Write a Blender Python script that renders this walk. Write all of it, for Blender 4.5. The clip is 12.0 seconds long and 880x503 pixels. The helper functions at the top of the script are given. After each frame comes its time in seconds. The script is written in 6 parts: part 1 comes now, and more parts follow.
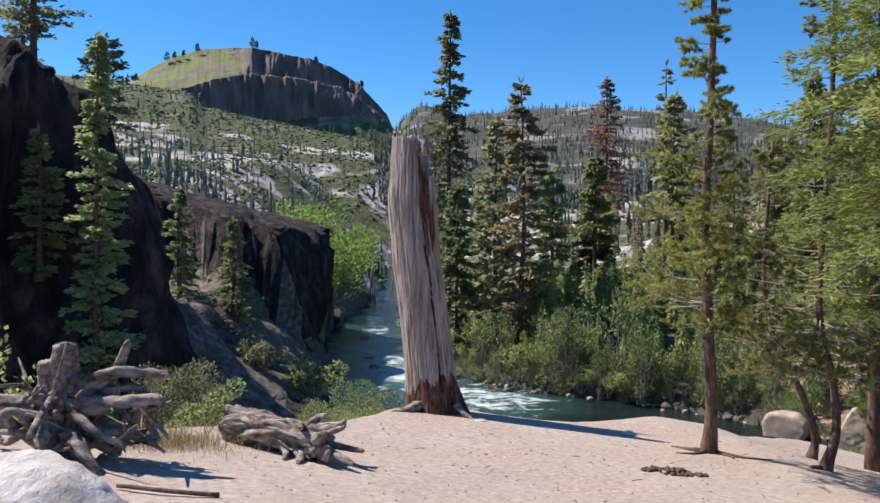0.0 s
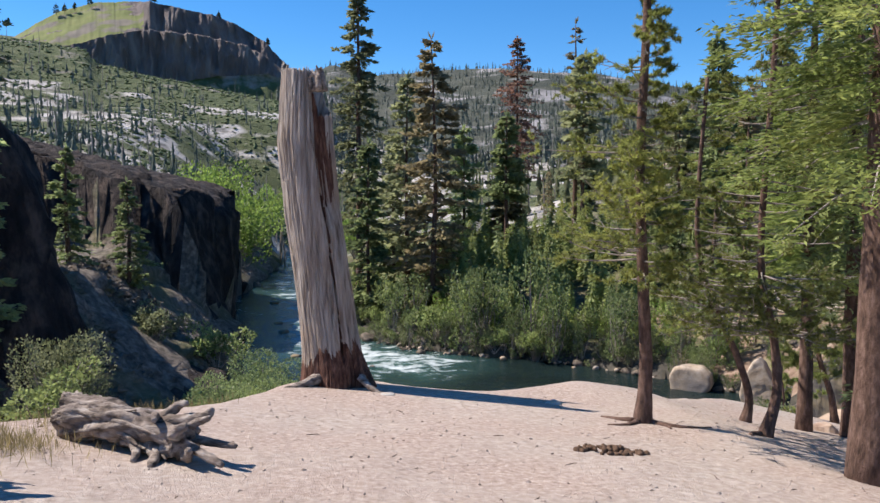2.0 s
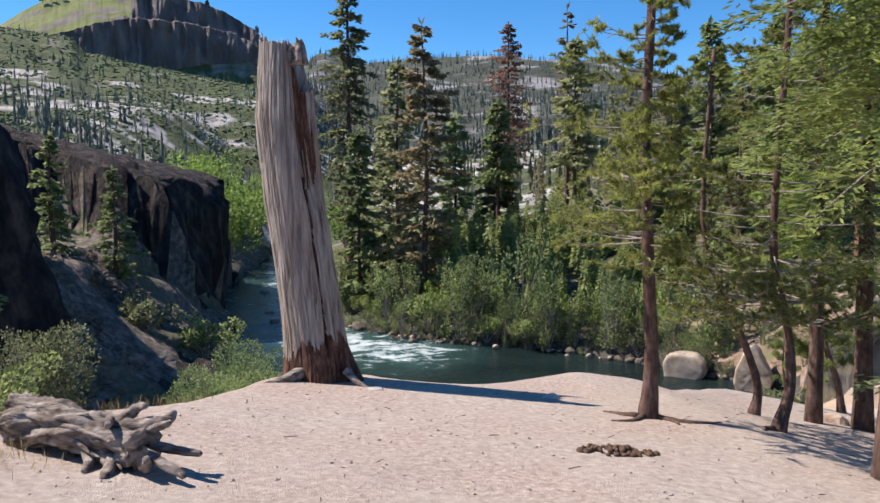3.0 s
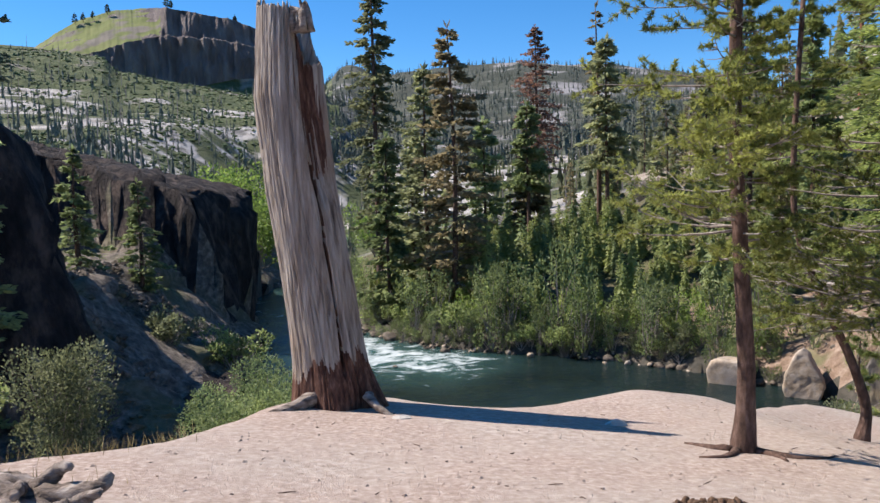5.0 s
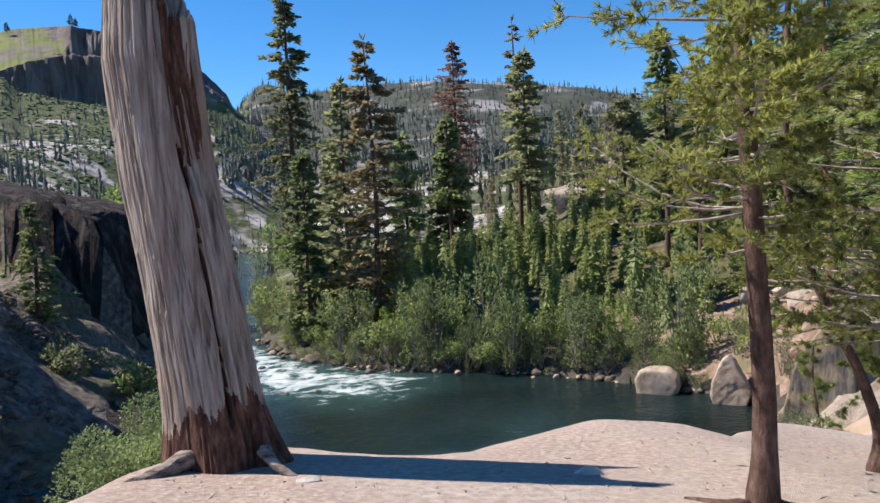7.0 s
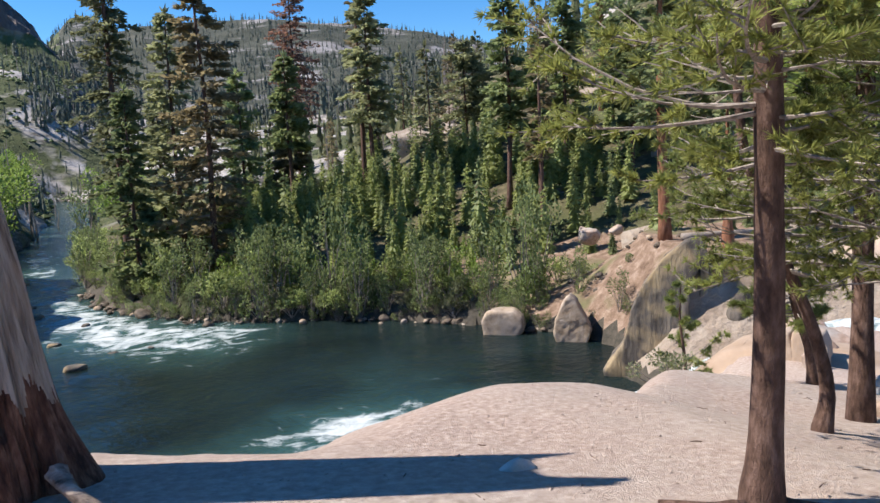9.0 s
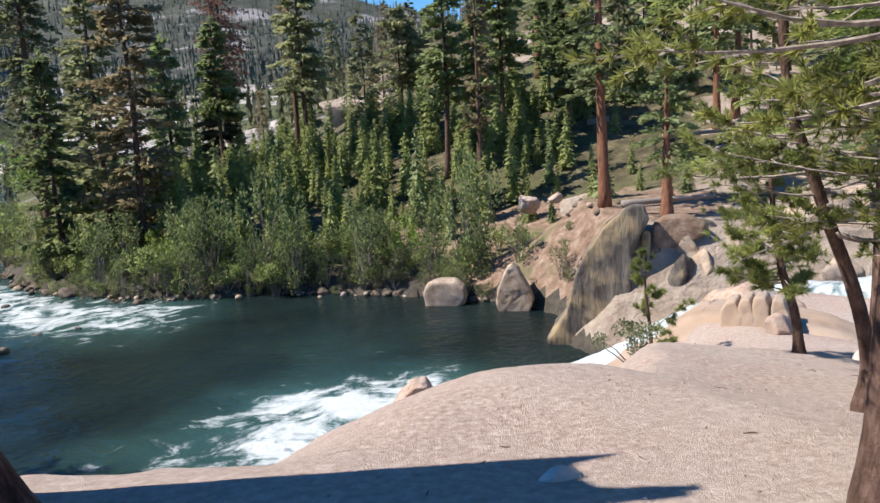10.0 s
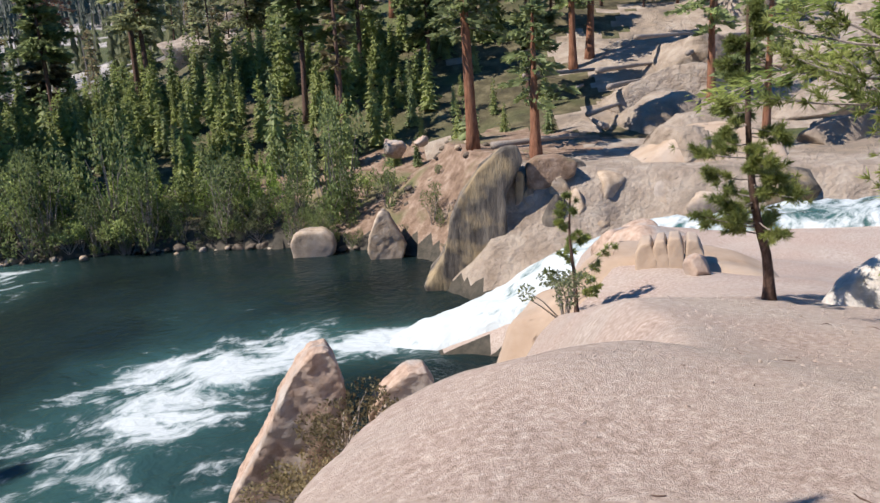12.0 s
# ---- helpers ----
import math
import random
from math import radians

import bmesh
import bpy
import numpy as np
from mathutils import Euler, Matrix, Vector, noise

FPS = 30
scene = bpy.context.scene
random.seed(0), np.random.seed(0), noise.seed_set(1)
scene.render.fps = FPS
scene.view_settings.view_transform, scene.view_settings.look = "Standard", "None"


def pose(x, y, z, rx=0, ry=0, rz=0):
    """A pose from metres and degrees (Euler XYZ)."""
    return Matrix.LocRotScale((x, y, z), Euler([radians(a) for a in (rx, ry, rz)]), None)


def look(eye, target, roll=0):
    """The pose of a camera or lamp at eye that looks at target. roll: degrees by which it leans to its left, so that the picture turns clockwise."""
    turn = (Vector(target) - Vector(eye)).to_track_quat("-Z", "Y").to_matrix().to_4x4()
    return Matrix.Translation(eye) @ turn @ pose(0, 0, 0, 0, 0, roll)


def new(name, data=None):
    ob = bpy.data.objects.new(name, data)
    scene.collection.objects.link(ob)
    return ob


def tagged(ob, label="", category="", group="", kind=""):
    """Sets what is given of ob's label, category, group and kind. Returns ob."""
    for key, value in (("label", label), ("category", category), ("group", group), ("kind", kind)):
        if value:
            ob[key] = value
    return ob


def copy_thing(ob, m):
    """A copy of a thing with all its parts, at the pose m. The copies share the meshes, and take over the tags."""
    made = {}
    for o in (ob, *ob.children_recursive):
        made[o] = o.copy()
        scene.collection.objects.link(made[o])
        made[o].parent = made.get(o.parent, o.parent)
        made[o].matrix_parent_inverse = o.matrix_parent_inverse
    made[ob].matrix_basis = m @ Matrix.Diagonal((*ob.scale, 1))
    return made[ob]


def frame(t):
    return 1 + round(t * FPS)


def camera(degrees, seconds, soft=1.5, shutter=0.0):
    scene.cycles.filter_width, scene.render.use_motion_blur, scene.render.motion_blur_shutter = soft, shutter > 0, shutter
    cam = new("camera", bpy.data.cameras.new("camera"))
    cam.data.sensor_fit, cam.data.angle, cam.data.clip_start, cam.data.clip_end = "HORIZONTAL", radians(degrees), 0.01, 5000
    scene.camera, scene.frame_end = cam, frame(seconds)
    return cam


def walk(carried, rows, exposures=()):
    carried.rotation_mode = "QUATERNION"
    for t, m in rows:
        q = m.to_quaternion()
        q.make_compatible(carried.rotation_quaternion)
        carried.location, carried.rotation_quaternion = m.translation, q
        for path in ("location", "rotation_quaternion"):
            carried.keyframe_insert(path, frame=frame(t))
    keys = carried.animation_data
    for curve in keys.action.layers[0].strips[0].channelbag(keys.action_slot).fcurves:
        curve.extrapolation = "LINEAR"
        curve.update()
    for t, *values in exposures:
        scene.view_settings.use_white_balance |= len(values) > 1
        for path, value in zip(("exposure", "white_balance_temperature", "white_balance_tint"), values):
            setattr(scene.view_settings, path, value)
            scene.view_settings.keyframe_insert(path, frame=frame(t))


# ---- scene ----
cam = camera(58.8, 12.0)
PATH = [
    (0, (0.588, -0.005, 2.641), (0.456, 1.99, 2.61), 0.5),
    (0.5, (0.589, 0.365, 2.623), (0.473, 2.361, 2.595), 0.4),
    (1, (0.634, 0.773, 2.581), (0.573, 2.772, 2.525), 0.2),
    (1.5, (0.637, 1.158, 2.536), (0.657, 3.156, 2.443), 0.0),
    (2, (0.66, 1.503, 2.455), (0.752, 3.496, 2.329), 0.0),
    (2.5, (0.682, 1.824, 2.402), (0.808, 3.815, 2.258), 0.0),
    (3, (0.709, 2.16, 2.37), (0.822, 4.151, 2.214), -0.3),
    (3.5, (0.737, 2.536, 2.324), (0.798, 4.529, 2.166), -0.7),
    (5.5, (0.738, 4.248, 2.091), (0.781, 6.243, 1.97), -1.9),
    (6, (0.752, 4.697, 2.044), (0.842, 6.691, 1.932), -2.4),
    (6.5, (0.788, 5.153, 1.968), (0.94, 7.144, 1.863), -2.6),
    (7, (0.83, 5.666, 1.905), (1.066, 7.65, 1.809), -3.0),
    (9, (0.843, 7.445, 1.71), (1.464, 9.328, 1.454), -3.0),
    (9.5, (0.769, 7.893, 1.656), (1.459, 9.745, 1.353), -3.2),
    (10, (0.707, 8.427, 1.6), (1.478, 10.241, 1.261), -3.3),
    (10.5, (0.62, 8.846, 1.615), (1.478, 10.612, 1.238), -3.4),
    (11, (0.553, 9.31, 1.57), (1.494, 11.024, 1.15), -3.4),
    (11.5, (0.467, 9.797, 1.538), (1.482, 11.457, 1.075), -3.5),
    (12, (0.44, 10.314, 1.488), (1.516, 11.925, 0.99), -3.5),
]
walk(cam, [(t, look(eye, target, roll)) for t, eye, target, roll in PATH], [(0, 0.68), (9.5, 0.70), (12, 0.52)])

# ---- world and light ----
SUN_EL, SUN_AZ = 50.0, -73.0   # degrees; azimuth from +y, negative is to the -x side
world = bpy.data.worlds.new("world")
scene.world = world
world.use_nodes = True
wn = world.node_tree.nodes
sky = wn.new("ShaderNodeTexSky")
sky.sky_type = "NISHITA"
sky.sun_disc = False
sky.sun_elevation = radians(SUN_EL)
sky.sun_rotation = radians(SUN_AZ)
sky.altitude = 2300
sky.air_density = 1.0
sky.dust_density = 0.0
sky.ozone_density = 4.0
deep = wn.new("ShaderNodeHueSaturation")
deep.inputs["Saturation"].default_value = 1.28
world.node_tree.links.new(sky.outputs[0], deep.inputs["Color"])
world.node_tree.links.new(deep.outputs[0], wn["Background"].inputs[0])
wn["Background"].inputs[1].default_value = 0.112
sun = new("sun", bpy.data.lights.new("sun", "SUN"))
sun.data.energy = 5.0
sun.data.angle = radians(0.5)
sun.data.color = (1.0, 0.895, 0.80)
ca, ce = radians(SUN_AZ), radians(SUN_EL)
SUN_TO = Vector((math.sin(ca) * math.cos(ce), math.cos(ca) * math.cos(ce), math.sin(ce)))
sun.matrix_world = look(SUN_TO * 100, (0, 0, 0))

# ---- small tools ----
rng = np.random.default_rng(7)


def smooth(a, b, v):
    k = np.clip((np.asarray(v, float) - a) / (b - a), 0, 1)
    return k * k * (3 - 2 * k)


def hash3(i, j, k):
    n = (i * 374761393 + j * 668265263 + k * 2147483647) & 0xFFFFFFFF
    n = ((n ^ (n >> 13)) * 1274126177) & 0xFFFFFFFF
    return ((n ^ (n >> 16)) & 0xFFFF) / 32767.5 - 1.0


def vnoise(x, y, z=0.0):
    """Smooth value noise, -1 to 1, on arrays."""
    x, y, z = np.broadcast_arrays(np.asarray(x, float), np.asarray(y, float), np.asarray(z, float))
    i, j, k = np.floor(x).astype(np.int64), np.floor(y).astype(np.int64), np.floor(z).astype(np.int64)
    u, v, w = x - i, y - j, z - k
    u, v, w = u * u * (3 - 2 * u), v * v * (3 - 2 * v), w * w * (3 - 2 * w)
    out = 0
    for a in (0, 1):
        for b in (0, 1):
            for c in (0, 1):
                wt = (u if a else 1 - u) * (v if b else 1 - v) * (w if c else 1 - w)
                out = out + wt * hash3(i + a, j + b, k + c)
    return out


def fbm(x, y, z=0.0, octaves=4):
    s, a, f = 0, 1.0, 1.0
    for o in range(octaves):
        s = s + a * vnoise(x * f + 17.3 * o, y * f - 9.1 * o, z * f + 4.7 * o)
        a, f = a * 0.5, f * 2.03
    return s / 1.9


def outside(poly, x, y):
    """Signed distance to a polygon, positive outside it."""
    p = np.array(poly, float)
    q = np.roll(p, -1, axis=0)
    best = np.full(x.shape, 1e9)
    inside = np.zeros(x.shape, bool)
    for (ax, ay), (bx, by) in zip(p, q):
        ex, ey = bx - ax, by - ay
        t = np.clip(((x - ax) * ex + (y - ay) * ey) / (ex * ex + ey * ey), 0, 1)
        best = np.minimum(best, np.hypot(x - ax - t * ex, y - ay - t * ey))
        if ay != by:
            inside ^= ((ay > y) != (by > y)) & (x < (bx - ax) * (y - ay) / (by - ay) + ax)
    return np.where(inside, -best, best)


def along(line, x, y):
    """Distance to an open line and the share of the way along it."""
    p = np.array(line, float)[:, :2]
    seg = np.hypot(*(p[1:] - p[:-1]).T)
    run = np.concatenate([[0], np.cumsum(seg)])
    best = np.full(np.shape(x), 1e9)
    where = np.zeros(np.shape(x))
    for n in range(len(seg)):
        e = p[n + 1] - p[n]
        t = np.clip(((x - p[n, 0]) * e[0] + (y - p[n, 1]) * e[1]) / seg[n] ** 2, 0, 1)
        d = np.hypot(x - p[n, 0] - t * e[0], y - p[n, 1] - t * e[1])
        where = np.where(d < best, (run[n] + t * seg[n]) / run[-1], where)
        best = np.minimum(best, d)
    return best, where


# ---- the lie of the land ----
WATER = -11.3
NEAR_LAND = [(-60, -60), (60, -60), (70, 0), (44, 12), (36, 20.5), (30.5, 27.5), (26.5, 31.6), (22.5, 31.6), (19.6, 28.6), (17, 24.2),
             (14.5, 22.4),
             (11.4, 21.4), (9.4, 20.2), (7.4, 17), (5.8, 14.5), (4.9, 13.65), (4.3, 13.9), (3.5, 13.8), (2.75, 13.2), (2.1, 12.4), (1.4, 12.2), (0.7, 12.5),
             (0.1, 12.9), (-0.55, 12.8), (-0.76, 12.1), (-1.05, 10.9), (-1.35, 10.05), (-2.1, 9.45), (-2.9, 8.6), (-3.6, 7.7), (-5, 6.8), (-8, 5), (-14, 2), (-26, -10), (-50, -40)]
FAR_LAND = [(60, 15), (44, 19), (38, 26), (34, 31.5), (30, 36.5), (26, 39.3), (23.6, 41.5), (23.4, 45), (26.5, 50), (26, 54), (21.6, 60.5), (16, 66.3), (3.5, 72.8),
            (-5, 82), (-8.5, 92), (-11, 107), (-14.5, 148), (-22, 244), (-30, 325), (-46, 372), (-200, 6000), (6000, 6000), (6000, 15)]
LEFT_LAND = [(-2.5, 17), (-4.2, 26), (-6.5, 36), (-10, 45), (-11.5, 56), (-14, 72), (-18.5, 88), (-23, 109), (-25, 150), (-26.5, 176), (-30, 217), (-40, 300), (-49, 360), (-47, 373), (-201, 6000), (-6000, 6000), (-6000, -200), (-70, -60), (-16, 5)]
STREAM = [(17.3, 40.2), (21.8, 37.4), (25, 35.8), (28, 34.0), (31, 29.3), (36, 23.2), (46, 15.5), (62, 9)]
STREAM_Z = [-11.6, -9.9, -8.0, -7.0, -6.1, -5.6, -5.3, -5.0]
STREAM_RUN = np.concatenate([[0], np.cumsum(np.hypot(*np.diff(np.array(STREAM, float), axis=0).T))])
STREAM_RUN = STREAM_RUN / STREAM_RUN[-1]


def near_ground(x, y):
    z = -0.1 * (y - 11.8) - 0.07 * (x + 0.6) - 0.15 * np.maximum(0, x - 4.4)
    z = z - 0.22 * np.maximum(0, y - 16) * smooth(13.5, 10, x)
    z = np.where(y < 0, 1.18 - 0.03 * y - 0.07 * (x + 0.6) - 0.15 * np.maximum(0, x - 4.4), z)
    return np.maximum(z, -5.6 + 0.05 * x) if np.ndim(z) == 0 else np.maximum(z, -6.4 + 0.02 * x)


FOOT_B = [-40, -25, -21.5, -20.8, -17.3, -13.4, -9.3, -7.4, -6.2]
FOOT_EL = [0.158, 0.160, 0.158, 0.143, 0.134, 0.127, 0.120, 0.120, 0.119]


def land(x, y):
    """Height of the ground, and a number for what covers it."""
    x, y = np.asarray(x, float), np.asarray(y, float)
    r = np.hypot(x - 0.6, y)
    b = np.degrees(np.arctan2(x - 0.6, y))
    n1 = fbm(x / 9, y / 9, 0, 3)
    n2 = fbm(x / 45, y / 45, 3, 4)
    # near knoll
    dn = outside(NEAR_LAND, x, y) + 0.12 * fbm(x / 0.8, y / 0.8, 1, 3) * smooth(0.6, 3, r) + 0.5 * n1 * smooth(6, 16, np.hypot(x, y - 12))
    o = np.maximum(dn, 0)
    steep = 1.5 + 0.5 * smooth(0, 3, x) - 0.55 * smooth(-1, -5, x)
    steep = steep * (1 - 0.72 * smooth(0.0, 0.9, x) * smooth(4.4, 3.4, x) * smooth(2.0, 1.0, o))
    zn = near_ground(x, y) - steep * o * o / (o + 0.75) + 0.035 * fbm(x / 1.3, y / 1.3, 2, 4) * smooth(0, 2, r)
    zn = zn + 0.5 * n1 * smooth(8, 14, x) - 0.10 * np.exp(-((x - 5.6) ** 2 + (y - 13.2) ** 2) / 1.0)
    zn = zn + 0.07 * np.exp(-((x - 3.55) ** 2 + (y - 13.7) ** 2) / 0.3)
    # far bank and the hill behind it
    df = outside(FAR_LAND, x, y) + 0.6 * n1
    i = np.maximum(-df, 0)
    s = 0.8 * x + 0.6 * y
    k = 0.3 + 1.0 * smooth(21, 27, x) * smooth(62, 52, y)
    zf = np.minimum(WATER + 0.5 + k * i, -5.2 + 0.012 * i + 0.8 * n1)
    hill = 0.27 * np.maximum(0, s - 66) + 0.12 * np.maximum(0, s - 120)
    crest = np.interp(b, [6, 16, 26, 36, 46], [8, 13, 24, 50, 70])
    zf = zf + smooth(6, 22, b) * np.minimum(hill * (1 + 0.5 * n2), crest) + 0.8 * smooth(70, 130, s) * n1
    # open country beyond
    rise = np.interp(r, [0, 140, 300, 500, 700, 880, 1200, 1800, 2400, 3400, 5000], [0, 0, 18, 50, 88, 108, 150, 190, 200, 210, 210])
    ridge = np.interp(r, [0, 200, 400, 800, 1300, 1800, 2300, 3000, 5000], [0, 0, 14, 70, 175, 308, 330, 300, 250])
    ridge = ridge * np.interp(b, [-9, -7.3, -5.7, -3.2, -1.2, 3, 7, 12, 17.7, 22.5, 28, 34], [0.9, 1.05, 1.05, 0.93, 0.995, 0.995, 0.98, 0.88, 0.81, 0.67, 0.5, 0.4])
    rise = rise * (1 + (np.interp(b, FOOT_B, FOOT_EL) * 868 / 105 - 1) * smooth(420, 820, r))
    side = smooth(-9.5, -4, b)
    open_z = rise * (1 - side) + ridge * side
    n3 = fbm(x / 330, y / 330, 6, 4)
    open_z = open_z + smooth(160, 500, r) * (n3 * 0.016 * r + 5 * n2) * (1 - 0.75 * smooth(600, 820, r) * (1 - side))
    gorge = np.exp(-((b + 7) / 4.5) ** 2)
    lift = smooth(110 + 190 * gorge, 240 + 230 * gorge, r)
    zf = zf + lift * (open_z + 2) * np.maximum(smooth(0, 70, i), smooth(400, 520, r))
    zf = np.where(df > 0, WATER - 2.0 * df * 0.8, zf)
    # left bank, its scree and cliffs
    dl = outside(LEFT_LAND, x, y) + 0.7 * n1
    j = np.maximum(-dl, 0)
    zl = np.minimum(WATER + 0.6 + 1.0 * j, -8.2 + 5.8 * smooth(36, 47, y) + 0.05 * j + 0.8 * n1)
    lat = x * 45 / np.maximum(y, 5)
    rough = 2.2 * fbm(x / 5, y / 5, 5, 5) + 1.1 * (1 - 2.2 * np.abs(fbm(x / 3.1, y / 3.1, 15, 3)))
    c1 = np.interp(lat + 0.5 * rough, [-60, -40, -29.4, -28, -26.3, -24.5, -22.5, -21.5, -20.4, -19.7, -19.0, -18, -16.5], [16, 15, 13.4, 12.4, 11.7, 10.5, 9.0, 6.7, 5.4, 3.4, 0.7, -1.9, -9])
    # unseen cliff added past x = -24 to shade the gully; cut and capped for sun
    c1 = c1 - 4.5 * np.maximum(0, 41 + 0.35 * rough - y + 0.10 * (x + 20) - 1.6 * np.maximum(0, -24 - x)) - 3.0 * np.maximum(0, y - 51)
    c1 = np.minimum(c1, 9 + 2.0 * np.maximum(0, y - 38) + 0.5 * rough)
    c2 = np.interp(x + 0.4 * rough + 2.6 * fbm(y / 6.5, 0.2, 3, 3) + 1.2 * (1 - 2 * np.abs(fbm(y / 3.2, x / 9, 6, 3))) - 0.6, [-90, -60, -32, -23.6, -21.5, -19.8, -18.6], [16, 12, 6.2, 3.6, 2.4, -2.5, -12])
    c2 = c2 - 4.5 * np.maximum(0, 76 + rough - y) - 1.5 * np.maximum(0, y - 112)
    zl = np.maximum(zl, np.maximum(c1, c2) + 0.5 * rough)
    zl = zl + lift * smooth(120, 240, r) * (open_z + 4) * np.maximum(smooth(0, 80, j), smooth(400, 520, r))
    zl = np.where(dl > 0, WATER - 1.6 * dl, zl)
    shut = smooth(380, 500, r)
    z = np.maximum(zn, np.maximum(zf, zl))
    z = np.maximum(z, shut * (open_z - 3) - 14 * (1 - shut))
    # stream bed
    ds, ts = along(STREAM, x, y)
    zs = np.interp(ts, STREAM_RUN, STREAM_Z) - 0.35
    cut = smooth(4.6, 2.5, ds)
    z = np.where((r < 90), z * (1 - cut) + zs * cut, z)
    z = np.maximum(z, WATER - 2.5)
    code = np.full(x.shape, 3)
    code = np.where((zn >= zf) & (zn >= zl), 0, code)
    code = np.where((zl > zf) & (zl > zn), 2, code)
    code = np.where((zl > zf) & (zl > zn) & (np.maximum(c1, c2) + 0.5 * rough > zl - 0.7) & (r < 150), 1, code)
    code = np.where((code == 3) & (s > 58) & (b > 12) & (r < 300) & (fbm(x / 9, y / 9, 9, 4) > 0.42 - 0.55 * smooth(30, 44, b)), 4, code)
    code = np.where((code == 3) & (x > 22) & (r < 75) & (i < 14), 8, code)
    code = np.where((code == 8) & (x > 23.5) & (y < 46), 4, code)
    code = np.where((code == 3) & (i < 2.6) & (r < 200), 10, code)
    code = np.where((r > 170) & (b < 40) & (b > -60), 5, code)
    code = np.where((r > 170) & (side > 0.6) & (r > 500), 9, code)
    code = np.where((code == 5) & (r + 60 * n3 > 570) & (b < -5), 11, code)
    code = np.where(z < WATER + 0.05, 10, code)
    return z, code


def ground_at(x, y):
    return float(land(np.array([float(x)]), np.array([float(y)]))[0][0])


# ---- materials ----
def material(name, stops, scale=4.0, detail=8.0, rough=0.9, bump=0.3, bump_scale=30.0, bump_dist=0.02, second=None, spec=0.3, stretch=(1, 1, 1), random_tone=0.0):
    """Noise-toned surface: stops are (position, colour); second is (stops, scale, low, high), laid over by a coarser noise."""
    m = bpy.data.materials.new(name)
    m.use_nodes = True
    nt = m.node_tree
    N, L = nt.nodes, nt.links
    bsdf = N["Principled BSDF"]
    bsdf.inputs["Roughness"].default_value = rough
    bsdf.inputs["Specular IOR Level"].default_value = spec
    geo = N.new("ShaderNodeNewGeometry")
    mp = N.new("ShaderNodeMapping")
    mp.inputs["Scale"].default_value = stretch
    L.new(geo.outputs["Position"], mp.inputs[0])

    def tone(stops_in, sc, det):
        nz = N.new("ShaderNodeTexNoise")
        nz.inputs["Scale"].default_value = sc
        nz.inputs["Detail"].default_value = det
        nz.inputs["Roughness"].default_value = 0.62
        L.new(mp.outputs[0], nz.inputs["Vector"])
        rp = N.new("ShaderNodeValToRGB")
        els = rp.color_ramp.elements
        while len(els) < len(stops_in):
            els.new(0.5)
        for e, (pos, col) in zip(els, stops_in):
            e.position, e.color = pos, (*col, 1)
        L.new(nz.outputs["Fac"], rp.inputs[0])
        return rp.outputs[0]

    col = tone(stops, scale, detail)
    if second:
        other = tone(second[0], scale * 0.7, detail)
        nz = N.new("ShaderNodeTexNoise")
        nz.inputs["Scale"].default_value = second[1]
        nz.inputs["Detail"].default_value = 6
        L.new(geo.outputs["Position"], nz.inputs["Vector"])
        mr = N.new("ShaderNodeMapRange")
        mr.inputs["From Min"].default_value, mr.inputs["From Max"].default_value = second[2], second[3]
        L.new(nz.outputs["Fac"], mr.inputs["Value"])
        mx = N.new("ShaderNodeMix")
        mx.data_type = "RGBA"
        L.new(mr.outputs[0], mx.inputs["Factor"])
        L.new(col, mx.inputs["A"])
        L.new(other, mx.inputs["B"])
        col = mx.outputs["Result"]
    if random_tone:
        info = N.new("ShaderNodeNewGeometry")
        oi = N.new("ShaderNodeObjectInfo")
        ad = N.new("ShaderNodeMath")
        ad.operation = "ADD"
        L.new(info.outputs["Random Per Island"], ad.inputs[0])
        L.new(oi.outputs["Random"], ad.inputs[1])
        mr2 = N.new("ShaderNodeMapRange")
        mr2.inputs["From Max"].default_value = 2.0
        mr2.inputs["To Min"].default_value, mr2.inputs["To Max"].default_value = 1 - random_tone, 1 + random_tone
        L.new(ad.outputs[0], mr2.inputs["Value"])
        hs = N.new("ShaderNodeHueSaturation")
        L.new(mr2.outputs[0], hs.inputs["Value"])
        L.new(col, hs.inputs["Color"])
        col = hs.outputs[0]
    L.new(col, bsdf.inputs["Base Color"])
    if bump:
        bn = N.new("ShaderNodeTexNoise")
        bn.inputs["Scale"].default_value = bump_scale
        bn.inputs["Detail"].default_value = 9
        bn.inputs["Roughness"].default_value = 0.65
        L.new(mp.outputs[0], bn.inputs["Vector"])
        bp = N.new("ShaderNodeBump")
        bp.inputs["Strength"].default_value = bump
        bp.inputs["Distance"].default_value = bump_dist
        L.new(bn.outputs["Fac"], bp.inputs["Height"])
        L.new(bp.outputs[0], bsdf.inputs["Normal"])
    return m


def foliage(name, dark, light, rough=0.6, through_light=0.55, tone=0.5):
    """Leaf or needle: toned leaf by leaf, with some light passing through."""
    m = material(name, [(0.35, dark), (0.65, light)], 0.9, 4, rough, 0, spec=0.4, random_tone=tone)
    nt = m.node_tree
    N, L = nt.nodes, nt.links
    bsdf = N["Principled BSDF"]
    tr = N.new("ShaderNodeBsdfTranslucent")
    L.new(bsdf.inputs["Base Color"].links[0].from_socket, tr.inputs[0])
    mx = N.new("ShaderNodeMixShader")
    mx.inputs[0].default_value = through_light
    L.new(bsdf.outputs[0], mx.inputs[1])
    L.new(tr.outputs[0], mx.inputs[2])
    L.new(mx.outputs[0], N["Material Output"].inputs[0])
    return m


